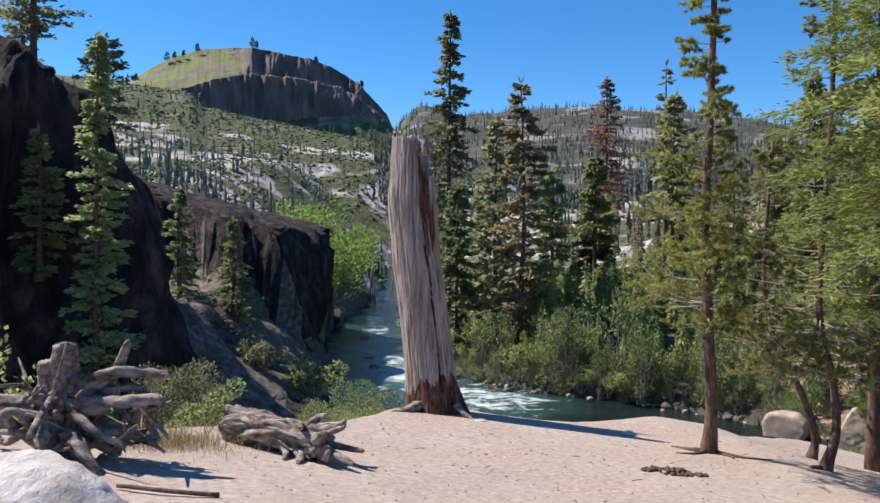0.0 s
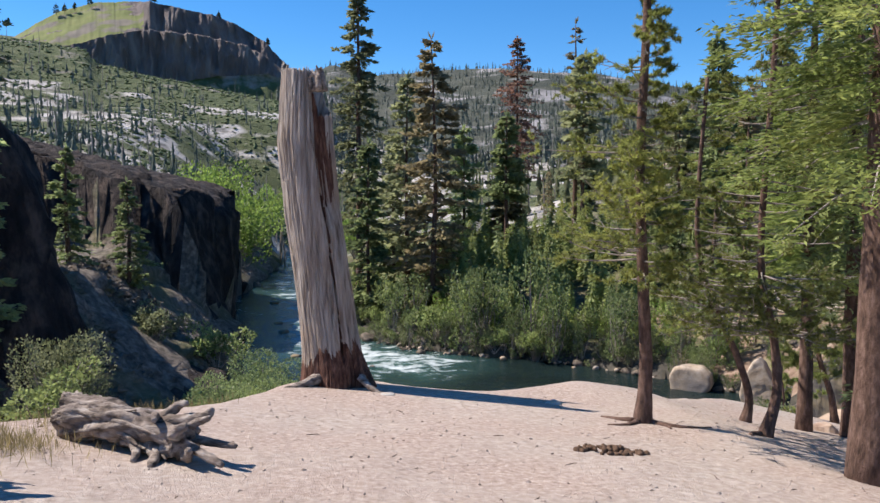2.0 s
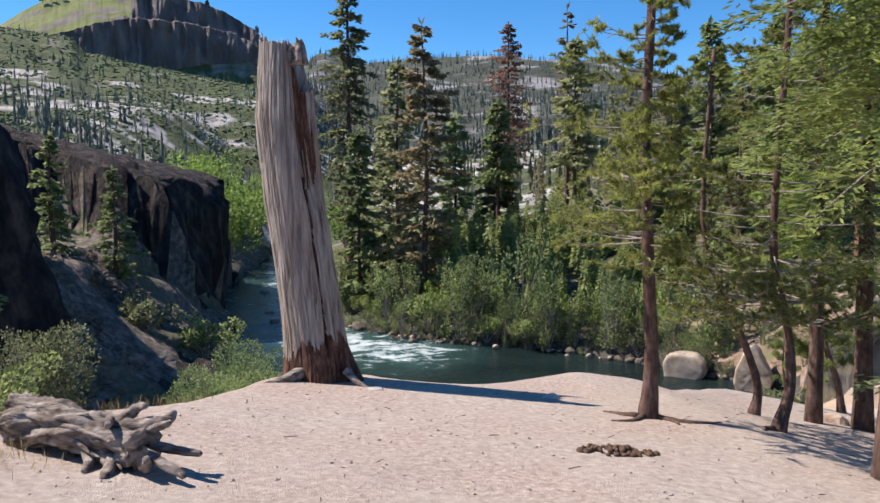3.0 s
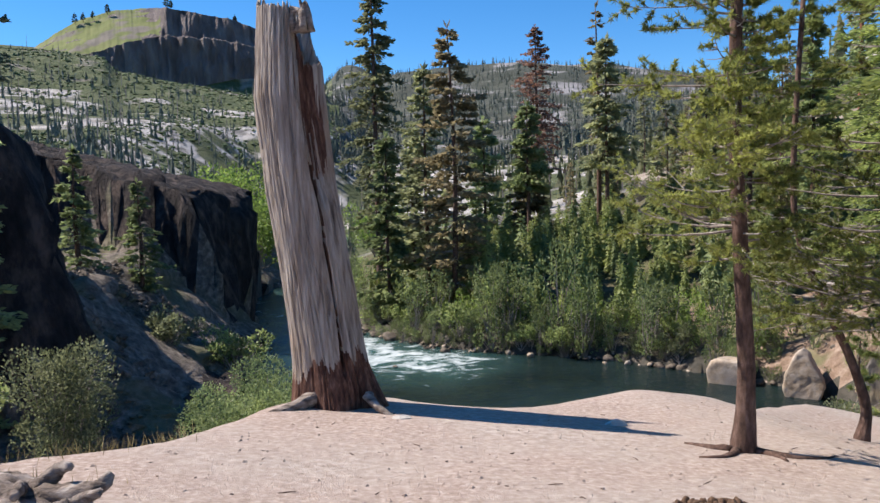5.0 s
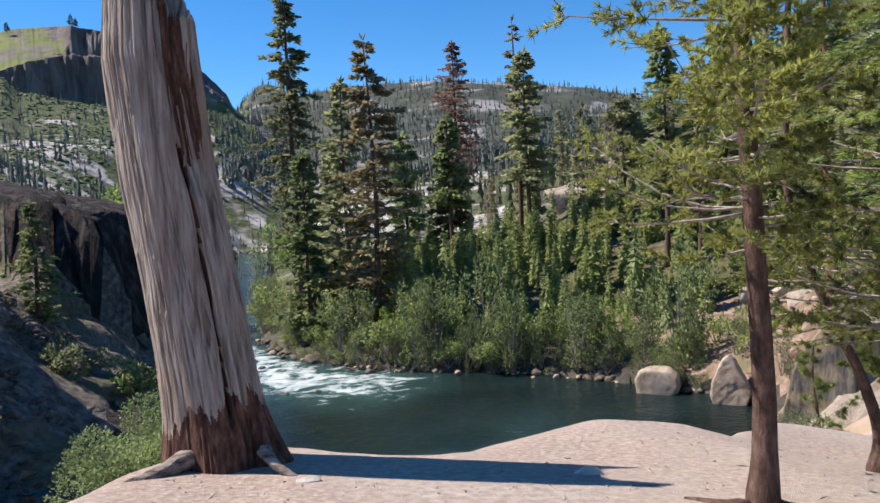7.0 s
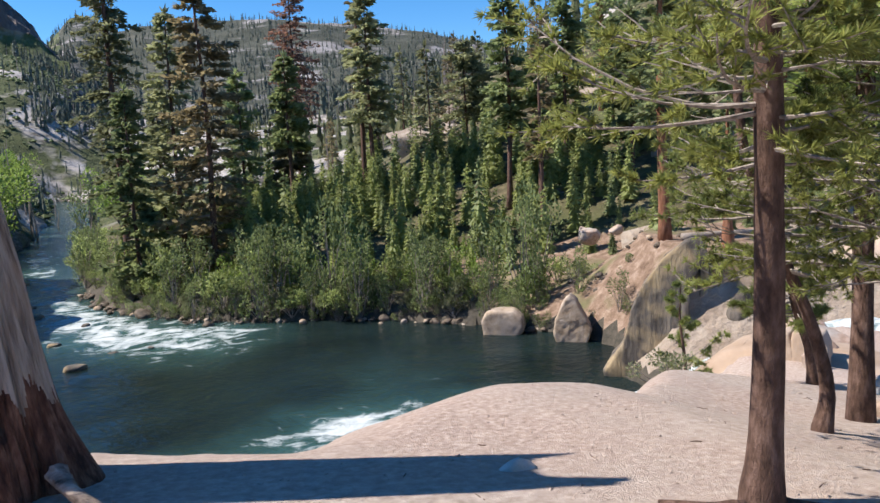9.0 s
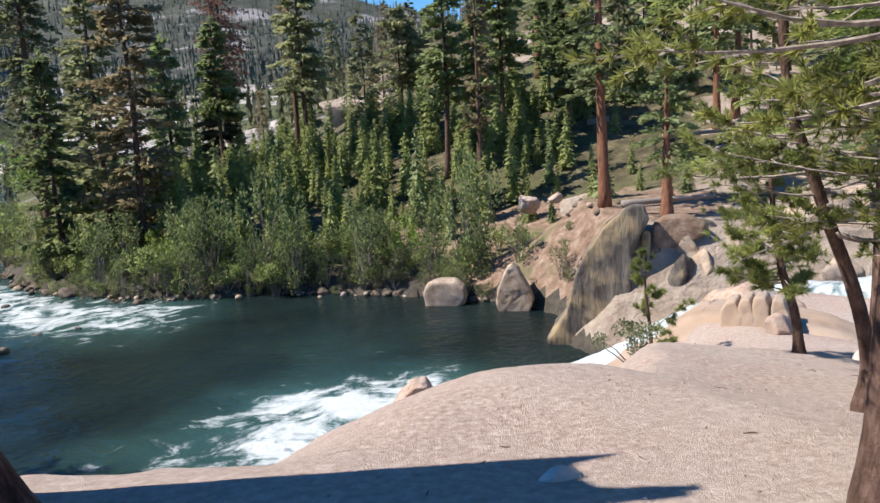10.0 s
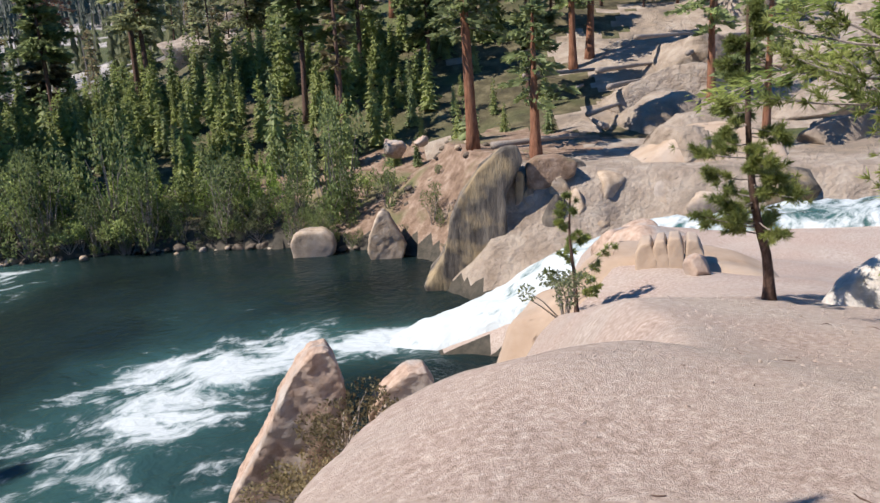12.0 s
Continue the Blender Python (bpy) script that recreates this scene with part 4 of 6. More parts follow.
# ---- standing dead trunk on the knoll ----
def build_snag():
    ob = thing("standing_dead_trunk", "bleached grey broken tree trunk standing with a rotten red base", "tree trunk", (0, 0, 0))
    S, K = 340, 160
    th = np.linspace(0, 2 * np.pi, S, endpoint=False)
    kz = np.linspace(0, 1, K)
    zz = np.concatenate([[-0.35], np.interp(kz[1:], [0, 0.25, 1], [-0.15, 0.7, 4.42])])
    T, Zg = np.meshgrid(th, zz)
    cx = np.interp(Zg, [-0.4, 0, 0.7, 1.4, 2.4, 3.3, 4.4], [-0.30, -0.31, -0.39, -0.48, -0.62, -0.70, -0.70])
    cy = np.interp(Zg, [-0.4, 0, 2, 4.4], [12.36, 12.36, 12.44, 12.55])
    rad = np.interp(Zg, [-0.4, 0, 0.35, 0.8, 1.4, 2.4, 3.3, 4.0, 4.4], [0.54, 0.47, 0.42, 0.40, 0.39, 0.39, 0.385, 0.345, 0.32])
    rad = rad + 0.10 * np.exp(-np.maximum(Zg + 0.1, 0) / 0.22) * (np.cos(5 * T + 0.6) * 0.6 + 0.4 * np.cos(3 * T))
    c, s = np.cos(T), np.sin(T)
    # long grain ridges, lumps and fine splits
    rad = rad + 0.016 * fbm(c * 5 + 3, s * 5, Zg * 0.5, 3) + 0.011 * fbm(c * 19, s * 19, Zg * 0.9, 3) + 0.02 * fbm(c * 2, s * 2, Zg * 1.8, 3)
    split = np.abs(fbm(c * 9 + 8, s * 9, Zg * 0.35, 2))
    rad = rad - 0.03 * smooth(0.05, 0.0, split) - 0.012 * smooth(0.05, 0.0, np.abs(fbm(c * 16 + 2, s * 16, Zg * 0.5, 2)))
    # main crack and the decayed hollow above it
    tc = np.radians(np.interp(Zg, [0.2, 1.0, 2.2, 2.6, 3.4, 4.3], [-62, -58, -57, -62, -72, -78])) + 0.04 * fbm(Zg * 2.0, 0, 5, 3)
    da = np.angle(np.exp(1j * (T - tc)))
    slit = 0.030 + 0.02 * smooth(0.7, 0.3, Zg) + 0.03 * smooth(2.1, 2.5, Zg)
    cleft = np.exp(-(da / slit) ** 4) * smooth(0.25, 0.5, Zg) * smooth(2.7, 2.3, Zg)
    rad = rad - 0.22 * cleft - 0.025 * np.exp(-(da / 0.14) ** 2) * smooth(0.25, 0.5, Zg) * smooth(2.7, 2.3, Zg)
    wob = 0.22 * fbm(c * 7 + 5, s * 7, Zg * 1.1, 3)
    hollow = smooth(1.95, 2.9, Zg + 1.2 * wob - 0.35 * np.abs(da - 0.35)) * smooth(-0.06, 0.06, da + 0.4 * wob) * smooth(1.0, 0.7, da + wob)
    rad = rad - hollow * (0.075 + 0.05 * fbm(c * 11, s * 11, Zg * 1.3, 3))
    # broken top: lower on the decayed side
    lim = 4.36 - 0.05 * fbm(c * 8, s * 8, 2, 3) - 0.10 * smooth(-0.2, 0.1, np.cos(T + 1.2)) - 0.62 * smooth(-0.15, 0.35, np.angle(np.exp(1j * (T + 1.15)))) * smooth(2.4, 1.7, np.angle(np.exp(1j * (T + 1.15)))) - 0.09 * fbm(c * 22, s * 22, 4, 2)
    Zc = np.minimum(Zg, lim)
    cap = smooth(0.0, 0.14, Zg - lim)
    rad = rad * (1 - 0.3 * cap)
    Zc = Zc - 0.30 * cap
    X, Y = cx + rad * c, cy + rad * s
    V = np.stack([X, Y, Zc], -1).reshape(-1, 3)
    edge = 0.31 + 0.24 * fbm(c * 4, s * 4, 1, 3) + 0.14 * fbm(c * 17, s * 17, 6, 3) + 0.16 * np.cos(T + 0.5)
    rot = (Zg < edge)
    inner = (hollow > 0.45) & (fbm(c * 14, s * 14, Zg * 0.8, 3) > -0.05) & (Zg < lim) | (cleft > 0.3)
    ga, gb, gc = Geo(), Geo(), Geo()
    lists = ([], [], [])
    for i in range(K - 1):
        for j in range(S):
            f = (i * S + j, i * S + (j + 1) % S, (i + 1) * S + (j + 1) % S, (i + 1) * S + j)
            lists[1 if rot[i, j] else 2 if inner[i, j] else 0].append(f)
    lists[0].append(tuple((K - 1) * S + j for j in range(S)))
    for g, l in zip((ga, gb, gc), lists):
        used = np.unique(np.concatenate([np.array(f) for f in l]))
        back = {int(u): n for n, u in enumerate(used)}
        g.add(V[used], [tuple(back[q] for q in f) for f in l])
    part("trunk", ga.mesh("trunk", [M_GREYWOOD], True), ob, "bleached grey weathered wood")
    part("rotten_base", gb.mesh("rotten_base", [M_ROT], True), ob, "crumbling red-brown rotten wood")
    part("decayed_hollow", gc.mesh("decayed_hollow", [M_ROT], True), ob, "red-brown decayed heartwood")
    g = Geo()
    gnarled(g, [(-0.42, 12.08, 0.10), (-0.68, 11.82, 0.03), (-0.95, 11.52, -0.005), (-1.15, 11.28, -0.02), (-1.3, 11.1, -0.05)], 0.085, 0.035, 3)
    part("root", g.mesh("root", [M_DRIFT], True), ob)
    g = Geo()
    gnarled(g, [(0.08, 12.0, 0.08), (0.2, 11.8, 0.0), (0.36, 11.7, -0.08)], 0.06, 0.02, 4)
    part("root", g.mesh("root", [M_DRIFT], True), ob)
    g = Geo()
    for a in range(7):
        x, y = -0.47 + 0.05 * rng.normal(), 12.22 + 0.05 * rng.normal()
        g = Geo()
        g.tube(bent([(x, y, 3.95), (x + 0.02 * rng.normal(), y, 4.15), (x + 0.05 * rng.normal(), y + 0.03 * rng.normal(), 4.12 + 0.2 * rng.uniform())], 6), [0.05, 0.045, 0.04, 0.03, 0.02, 0.008], 6, 0, True, 0.1)
        part("splinter", g.mesh("splinter", [M_DRIFT], True), ob, "pale splintered tip")


build_snag()


# ---- trees standing on the knoll ----
def on(x, y, sink=0.0):
    return (x, y, ground_at(x, y) - sink)


pine("lodgepole_pine", "slender living pine with dead lower twigs on the bare granite knoll", on(3.48, 10.5), [(0, 0, 0), (0.02, -0.03, 0.7), (-0.06, -0.12, 1.7), (-0.14, -0.2, 3.0), (-0.08, -0.16, 4.6), (0, 0, 6.6)],
     0.086, 0.035, 0.40, 1.32, 150, M_BARK, M_PINE_OLIVE, favour=math.pi, dead=0.22)
pine("lodgepole_pine", "curved young pine beside a dappled shadow on granite gravel", on(5.02, 10.62), [(0, 0, 0), (0.16, 0.05, 0.5), (0.12, 0.08, 1.2), (-0.06, 0.1, 2.2), (0.05, 0.1, 4.6), (0.1, 0.1, 7.0)],
     0.068, 0.025, 0.40, 1.4, 125, M_BARK, M_PINE_OLIVE, dead=0.15)
pine("lodgepole_pine", "thin grey pine bending sideways at the edge of the granite", on(5.44, 12.1), [(0, 0, 0), (0.05, 0, 0.35), (-0.12, 0, 0.9), (-0.42, 0.05, 1.6), (-0.7, 0.1, 2.6), (-0.6, 0.1, 4.8)],
     0.062, 0.025, 0.52, 1.15, 75, M_BARK, M_PINE, dead=0.25)
pine("lodgepole_pine", "small bent pine with bushy tufts growing from granite", on(8.75, 15.6, 0.05), [(0, 0, 0), (-0.10, 0, 0.6), (-0.32, 0.05, 1.3), (-0.42, 0.1, 2.2), (-0.5, 0.1, 3.5)],
     0.07, 0.02, 0.34, 0.85, 50, M_BARK, M_PINE, needle=0.10, dead=0.1, width=0.0045)
pine("pine_sapling", "small dark pine sapling rooted in the rock edge", on(10.35, 20.6, 0.05), [(0, 0, 0), (-0.05, 0, 0.8), (-0.15, 0, 1.6), (-0.12, 0, 2.35)],
     0.045, 0.012, 0.12, 0.62, 20, M_BARK, M_PINE, needle=0.11, per=22, width=0.006, dead=0.1, rise=0.6, tufts=3)


def fir(label, at, height, r0, start, reach, count, mat, size=0.09, blades=460, **more):
    return conifer("fir_tree", label, at, height, r0, start, reach, count, blades, size, mat, M_BARK, slim=0.12, wood=0.006, **more)


fir("tall fir with bright green drooping sprays beside the knoll", on(4.95, 8.35), 8.5, 0.2, 0.34, 1.9, 140, M_FIRBRIGHT, droop=0.3, gaps=0.15)
fir("fir with rough grey bark at the granite edge", on(6.75, 12.95), 8.5, 0.115, 0.3, 1.5, 110, M_FIRBRIGHT, droop=0.3, gaps=0.15)
fir("shaded fir with a thick dark trunk among rocks", on(7.45, 12.9), 9, 0.14, 0.24, 1.5, 95, M_FIR, 0.14, 160, droop=0.35, gaps=0.2)
fir("dense green fir behind the bent pines", on(8.9, 11.6), 9, 0.2, 0.1, 2.0, 100, M_FIR, 0.16, 160, droop=0.3, gaps=0.15)

# ---- tall trees across the river and on the banks ----
TALL = [  # kind, x, y, top z, reach, start
    ("spruce", -5.2, 104.8, 32.6, 3.3, 0.18), ("thin", -3.0, 84, 8.5, 2.0, 0.12), ("brown", 3.5, 82, 18.9, 3.0, 0.06), ("fir", 1.1, 90, 16.3, 2.8, 0.1),
    ("red", 20.2, 136.6, 30.5, 3.6, 0.32), ("spike", 21.2, 95.4, 23.6, 1.2, 0.35), ("fir", 21.4, 91.3, 19.2, 2.3, 0.42), ("fir", 36.3, 101.4, 15.1, 2.8, 0.25),
    ("thin", 30.9, 76.5, 18.0, 1.9, 0.35), ("spike", 30.8, 68.9, 12.5, 1.0, 0.4), ("thin", 38.2, 78.6, 18.5, 2.0, 0.35), ("thin", 12.9, 94.4, 12.5, 1.8, 0.45),
    ("thin", 33.2, 74.4, 10.5, 1.2, 0.4), ("fir", 38.0, 103, 14, 2.3, 0.3), ("brown", 13.5, 100, 8, 1.8, 0.3), ("fir", 26, 112, 9, 2.0, 0.15), ("fir", -0.5, 97, 9, 2.4, 0.1), ("thin", 8.5, 104, 12, 2.2, 0.2),
    ("fir", 45, 96, 13, 2.5, 0.2), ("thin", 47, 84, 15, 2.0, 0.3), ("fir", 56, 92, 16, 2.6, 0.2), ("thin", 60, 84, 17, 2.2, 0.3), ("fir", 66, 88, 18, 2.7, 0.2), ("thin", 43, 74, 14, 2.0, 0.3),
    ("thin", 73.8, 78.2, 20, 2.4, 0.3), ("thin", 80, 72, 22, 2.4, 0.25), ("fir", 70, 62, 16, 2.4, 0.3), ("fir", 52, 78, 13, 2.4, 0.2), ("thin", 57, 72, 15, 2.3, 0.25), ("fir", 84, 60, 20, 2.6, 0.2), ("thin", 45, 62, 11, 2.0, 0.3)]
LOOK = {"spruce": (M_DARKFIR, "tall dark spruce with drooping tiered boughs across the river"), "thin": (M_FIR, "slim conifer with a bare lower trunk across the river"),
        "brown": (M_BROWNFIR, "tall conifer with sparse browning foliage on the far bank"), "fir": (M_DARKFIR, "tall dark green conifer on the far bank"),
        "red": (M_DEADRED, "dying conifer with red-brown needles and a dark trunk"), "spike": (M_BROWNFIR, "nearly bare conifer with a dead spiky top")}
for kind, x, y, top, reach, start in TALL:
    z = ground_at(x, y)
    h = top - z
    mat, words = LOOK[kind]
    conifer("conifer", words, (x, y, z), h, 0.010 * h + 0.08, start, reach * (1.45 if kind in ("brown", "fir") else 1.3), int(6.2 * h if kind != "spike" else 3 * h), 66 if kind != "spike" else 16, 0.72 if kind != "red" else 0.5, mat, M_BARK, "tall trees on the far bank",
            droop=0.35 if kind == "spruce" else 0.22, ragged=0.3, gaps=0.3, narrow=0.8, dead=0.35 if kind == "spike" else 0.12)

for x, y, h, r in ((31.6, 52.2, 22, 0.42), (32.2, 46.6, 9, 0.38), (52.5, 64.3, 16, 0.4), (55, 64.7, 17, 0.42), (52.5, 49.2, 15, 0.35), (42.3, 37.7, 13, 0.28), (50.1, 91.3, 24, 0.5)):
    conifer("red_barked_conifer", "tall conifer with a bare red-brown trunk on the slope", on(x, y), h, r, 0.36, 2.6, int(5.5 * h), 44, 0.55, M_FIR, M_REDBARK, "red-barked trees on the slope", droop=0.3, gaps=0.3, dead=0.15)

# left bank
for x, y, h, r, st, reach, words in ((-28.0, 47.0, 13, 0.28, 0.3, 2.2, "tall pine on top of the dark cliff"), (-23.0, 46.4, 6.6, 0.2, 0.25, 1.9, "open-crowned pine on the cliff edge"),
                                     (-30.5, 50, 8, 0.2, 0.2, 1.9, "pine behind the cliff edge")):
    conifer("pine_tree", words, on(x, y), h, r, st, reach, int(8 * h), 60, 0.34, M_DARKFIR, M_BARK, "pines on the cliff", droop=0.05, gaps=0.25, ragged=0.35, narrow=0.55)
for x, y, top, reach in ((-18.4, 36.5, 12.2, 2.1), (-21.9, 55.1, 6.0, 1.9), (-19.4, 59.2, 3.9, 1.8), (-22.5, 38.5, 8.0, 1.9)):
    z = ground_at(x, y)
    conifer("fir_tree", "dark green fir growing against the shaded cliff", (x, y, z), top - z, 0.2, 0.04, reach, int(11 * (top - z)), 60, 0.34, M_FIR, M_BARK, "firs below the cliff", droop=0.25, gaps=0.2)

# ---- young firs across the river ----
YOUNG = []
for v in range(6):
    YOUNG.append(conifer("young_fir", "dense young green fir in a thicket on the far bank", (0, 0, -300), 4.6, 0.06, 0.02, 1.15 + 0.07 * v, 44, 11, 0.28, M_YOUNG if v < 4 else M_FIR, M_BARK, "young firs on the far bank", droop=0.28, gaps=0.05, ragged=0.12, slim=0.24, narrow=0.95, twig=False, skirts=14))
made = 0
SPARE = []
while made < 560:
    x, y = rng.uniform(-11, 56), rng.uniform(60, 116)
    d = float(outside(FAR_LAND, np.array([x]), np.array([y]))[0])
    if d > -3.2 or (x > 26 and y < 67) or d < -36 or (x > 40 and y < 76):
        continue
    k = rng.uniform(0.5, 1.2) * (0.75 if d > -8 else 1.0)
    v = YOUNG[made % 6]
    m = placed(x, y, None, rng.uniform(0, 360), k, rng.uniform(0.9, 1.2))
    if made < 6:
        v.matrix_basis = m
    elif made < 285:
        copy_thing(v, m)
    else:
        SPARE.append((v, m))
    made += 1
# the rest of the thicket, joined
g = Geo()
for v, m in SPARE:
    me = [c for c in v.children if c.name.startswith("crown")][0].data
    p = np.array([q.co[:] for q in me.vertices])
    p = p @ np.array(m.to_3x3()).T + np.array(m.translation)
    g.add(p, [tuple(f.vertices) for f in me.polygons])
tagged(new("fir_thicket", g.mesh("fir_thicket", [M_YOUNG])), "dense thicket of young green firs on the far bank", "woods", kind="stuff")
for x, y in ((36, 60), (38, 63), (35, 57), (40, 66), (43, 69), (39, 58), (45, 60), (34, 63), (36.5, 66), (42, 63), (47, 72), (33, 65), (40, 54), (37, 52), (48, 66)):
    copy_thing(YOUNG[int(x) % 6], placed(x, y, None, x * 33, rng.uniform(0.4, 0.8)))
# slim conifers filling the wood behind
MID = [conifer("slim_conifer", "slim conifer in the wood behind the far bank", (0, 0, -300), 15.0, 0.17, 0.25 - 0.06 * v, 2.0 + 0.2 * v, 70, 13, 0.9, (M_DARKFIR, M_FIR, M_BROWNFIR)[v], M_BARK, "slim conifers in the wood", gaps=0.25, ragged=0.3, slim=0.2, droop=0.25) for v in range(3)]
made = 0
while made < 80:
    r, b = rng.uniform(96, 190), radians(rng.uniform(3, 58))
    x, y = 0.6 + r * math.sin(b), r * math.cos(b)
    if math.degrees(b) < 6 and r < 118:
        continue
    m = placed(x, y, None, rng.uniform(0, 360), rng.uniform(0.55, 1.15))
    if made < 3:
        MID[made].matrix_basis = m
    else:
        copy_thing(MID[made % 3], m)
    made += 1

# ---- willows and shrubs along the banks ----
BUSHES = [shrub("willow_bush", "leafy green willow bush at the water's edge", (0, 0, -300), 3.0, 800, 0.22, (M_WILLOW, M_ALDER, M_SAGE, M_ALDER, M_WILLOW, M_SAGE)[v], "bushes along the far bank", upright=(0.0, 0.3, 0.15, 0.7, 0.5, 0.0)[v], lobes=(9, 7, 12, 6, 8, 10)[v]) for v in range(6)]
spots = []
shore = np.array([(24.5, 56.5), (21.6, 60.8), (16, 66.5), (9, 70.2), (3.5, 73), (-1, 77.5), (-5, 82.3), (-8.5, 92), (-11, 107), (-12.7, 125), (-14.5, 148)])
seg = np.hypot(*(shore[1:] - shore[:-1]).T)
run = np.concatenate([[0], np.cumsum(seg)])
for n in range(200):
    u = run[-1] * (n + rng.uniform()) / 70 if n < 70 else rng.uniform(0, 45)
    px, py = np.interp(u, run, shore[:, 0]), np.interp(u, run, shore[:, 1])
    spots.append((px + rng.uniform(-0.2, 2.5), py + rng.uniform(0.3, 3.6)) if n < 130 else (px + rng.uniform(-0.5, 0.3), py + rng.uniform(-0.55, 0.5)))
for n, (x, y) in enumerate(spots):
    k = (rng.uniform(0.4, 0.9) if n % 3 else rng.uniform(0.9, 1.35)) * (1.0 if n < 130 else 0.75)
    m = placed(x, y, max(ground_at(x, y), WATER + 0.15) - 0.1, rng.uniform(0, 360), k, rng.uniform(0.65, 1.5))
    if n < 6:
        BUSHES[n].matrix_basis = m
    else:
        copy_thing(BUSHES[int(rng.integers(6))], m)
# bright willows where the river bends away
TALLW = [shrub("tall_willow", "bright yellow-green willow thicket on the sunny river bend", (0, 0, -300), 8.0, 1500, 0.55, M_WILLOWLIGHT, "willows at the river bend", upright=0.35, lobes=14) for v in range(2)]
bend = [(-27, 133), (-31, 140), (-36, 146), (-29, 150), (-34, 158), (-40, 152), (-42, 165), (-31, 170), (-46, 176), (-9, 160), (-10, 178), (-34, 190), (-37, 215), (-45, 240), (-14, 205), (-55, 300), (-30, 145), (-30, 160)]
for n, (x, y) in enumerate(bend):
    m = placed(x, y, ground_at(x, y) - 0.3, rng.uniform(0, 360), rng.uniform(0.8, 1.25))
    if n < 2:
        TALLW[n].matrix_basis = m
    else:
        copy_thing(TALLW[n % 2], m)
# light saplings on the far shore
POPLAR = [shrub("poplar_sapling", "thin pale-green poplar sapling on the rocky shore", (0, 0, -300), 2.2, 420, 0.2, M_WILLOWLIGHT, "poplar saplings on the shore", upright=1.1, lobes=6, stems=6, split=True) for v in range(2)]
for n in range(28):
    u = rng.uniform(0, 34)
    x, y = np.interp(u, run, shore[:, 0]) + rng.uniform(0.5, 3), np.interp(u, run, shore[:, 1]) + rng.uniform(1.0, 5)
    m = placed(x, y, ground_at(x, y) - 0.1, rng.uniform(0, 360), rng.uniform(0.6, 1.1))
    if n < 2:
        POPLAR[n].matrix_basis = m
    else:
        copy_thing(POPLAR[n % 2], m)

# ---- shrubs by the knoll ----
shrub("grey_green_bush", "tall grey-green bush on the shaded gully slope", (-12.6, 31.8, ground_at(-12.6, 31.8)), 3.1, 11000, 0.12, M_SAGE, lobes=26, upright=0.75)
shrub("green_bush", "rounded bright green bush on the bank above the river", (-3.3, 21.4, -3.75), 2.5, 15000, 0.065, M_ALDER, lobes=26, upright=0.05)
shrub("green_bush", "green bush at the foot of the scree", (-9.5, 40, ground_at(-9.5, 40)), 3.0, 2400, 0.2, M_WILLOW, lobes=12)
shrub("green_bush", "green bush under the dark headland", (-12.9, 57.4, ground_at(-12.9, 57.4)), 3.4, 2400, 0.24, M_WILLOW, lobes=12)
shrub("green_bush", "pale bush on the sunny scree", (-15.5, 52, ground_at(-15.5, 52)), 2.6, 1800, 0.2, M_SAGE, lobes=12)
shrub("green_bush", "leafy bush in the shaded gully behind bleached roots", (-5.4, 9.6, ground_at(-5.4, 9.6)), 2.0, 2600, 0.09, M_WILLOW, lobes=12, upright=0.4)
shrub("low_bush", "low green bush at the edge of the gravel", (-2.9, 9.4, ground_at(-2.9, 9.4)), 0.8, 1400, 0.05, M_WILLOW, lobes=9)
shrub("low_bush", "low leafy bush on the gully edge", (-3.5, 14.4, ground_at(-3.5, 14.4)), 1.5, 2400, 0.075, M_SAGE, lobes=12)
shrub("low_bush", "low leafy bush on the gully edge", (-4.8, 15.2, ground_at(-4.8, 15.2)), 1.8, 2600, 0.08, M_SAGE, lobes=12)
shrub("low_bush", "low leafy bush on the gully edge", (-2.6, 12.2, ground_at(-2.6, 12.2)), 0.9, 1500, 0.055, M_WILLOW, lobes=9)

# ---- rocks ----
def boulder(name, label, at, size, mat, seed, group="", turn=0, tilt=0, **more):
    ob = new(name, rock_mesh(name, size, [mat], seed, **more))
    ob.matrix_basis = pose(*at, tilt, 0, turn)
    return tagged(ob, label, "rock", group)


boulder("white_rock", "pale pinkish broken rock on the red-brown bank", (30.2, 60.2, -5.5), (1.25, 1.0, 0.95), M_SHARD, 5, facets=15, lump=0.3)
boulder("white_rock", "small pale rock on the bank", (32.3, 59.6, -5.0), (0.6, 0.5, 0.45), M_SHARD, 6)
boulder("white_boulder", "smooth pale granite boulder lying on the knoll", (-2.05, 4.35, 0.93), (0.66, 0.55, 0.44), M_WHITEROCK, 8, sub=5, facets=4, lump=0.12)
boulder("tilted_boulder", "pale granite boulder shaded by a fir", on(9.9, 14.9), (0.85, 0.7, 0.6), M_WHITEROCK, 21, tilt=14)
boulder("granite_block", "small rounded rock by the pine roots", on(7.2, 13.2), (0.22, 0.18, 0.15), M_SHARD, 22)
boulder("small_rock", "small pale stone lying at the shadow's tip", on(2.62, 11.55), (0.13, 0.08, 0.06), M_WHITEROCK, 23, sub=3)
boulder("small_rock", "small pale stone near the dead trunk", on(0.45, 11.5), (0.10, 0.05, 0.04), M_WHITEROCK, 24, sub=3)


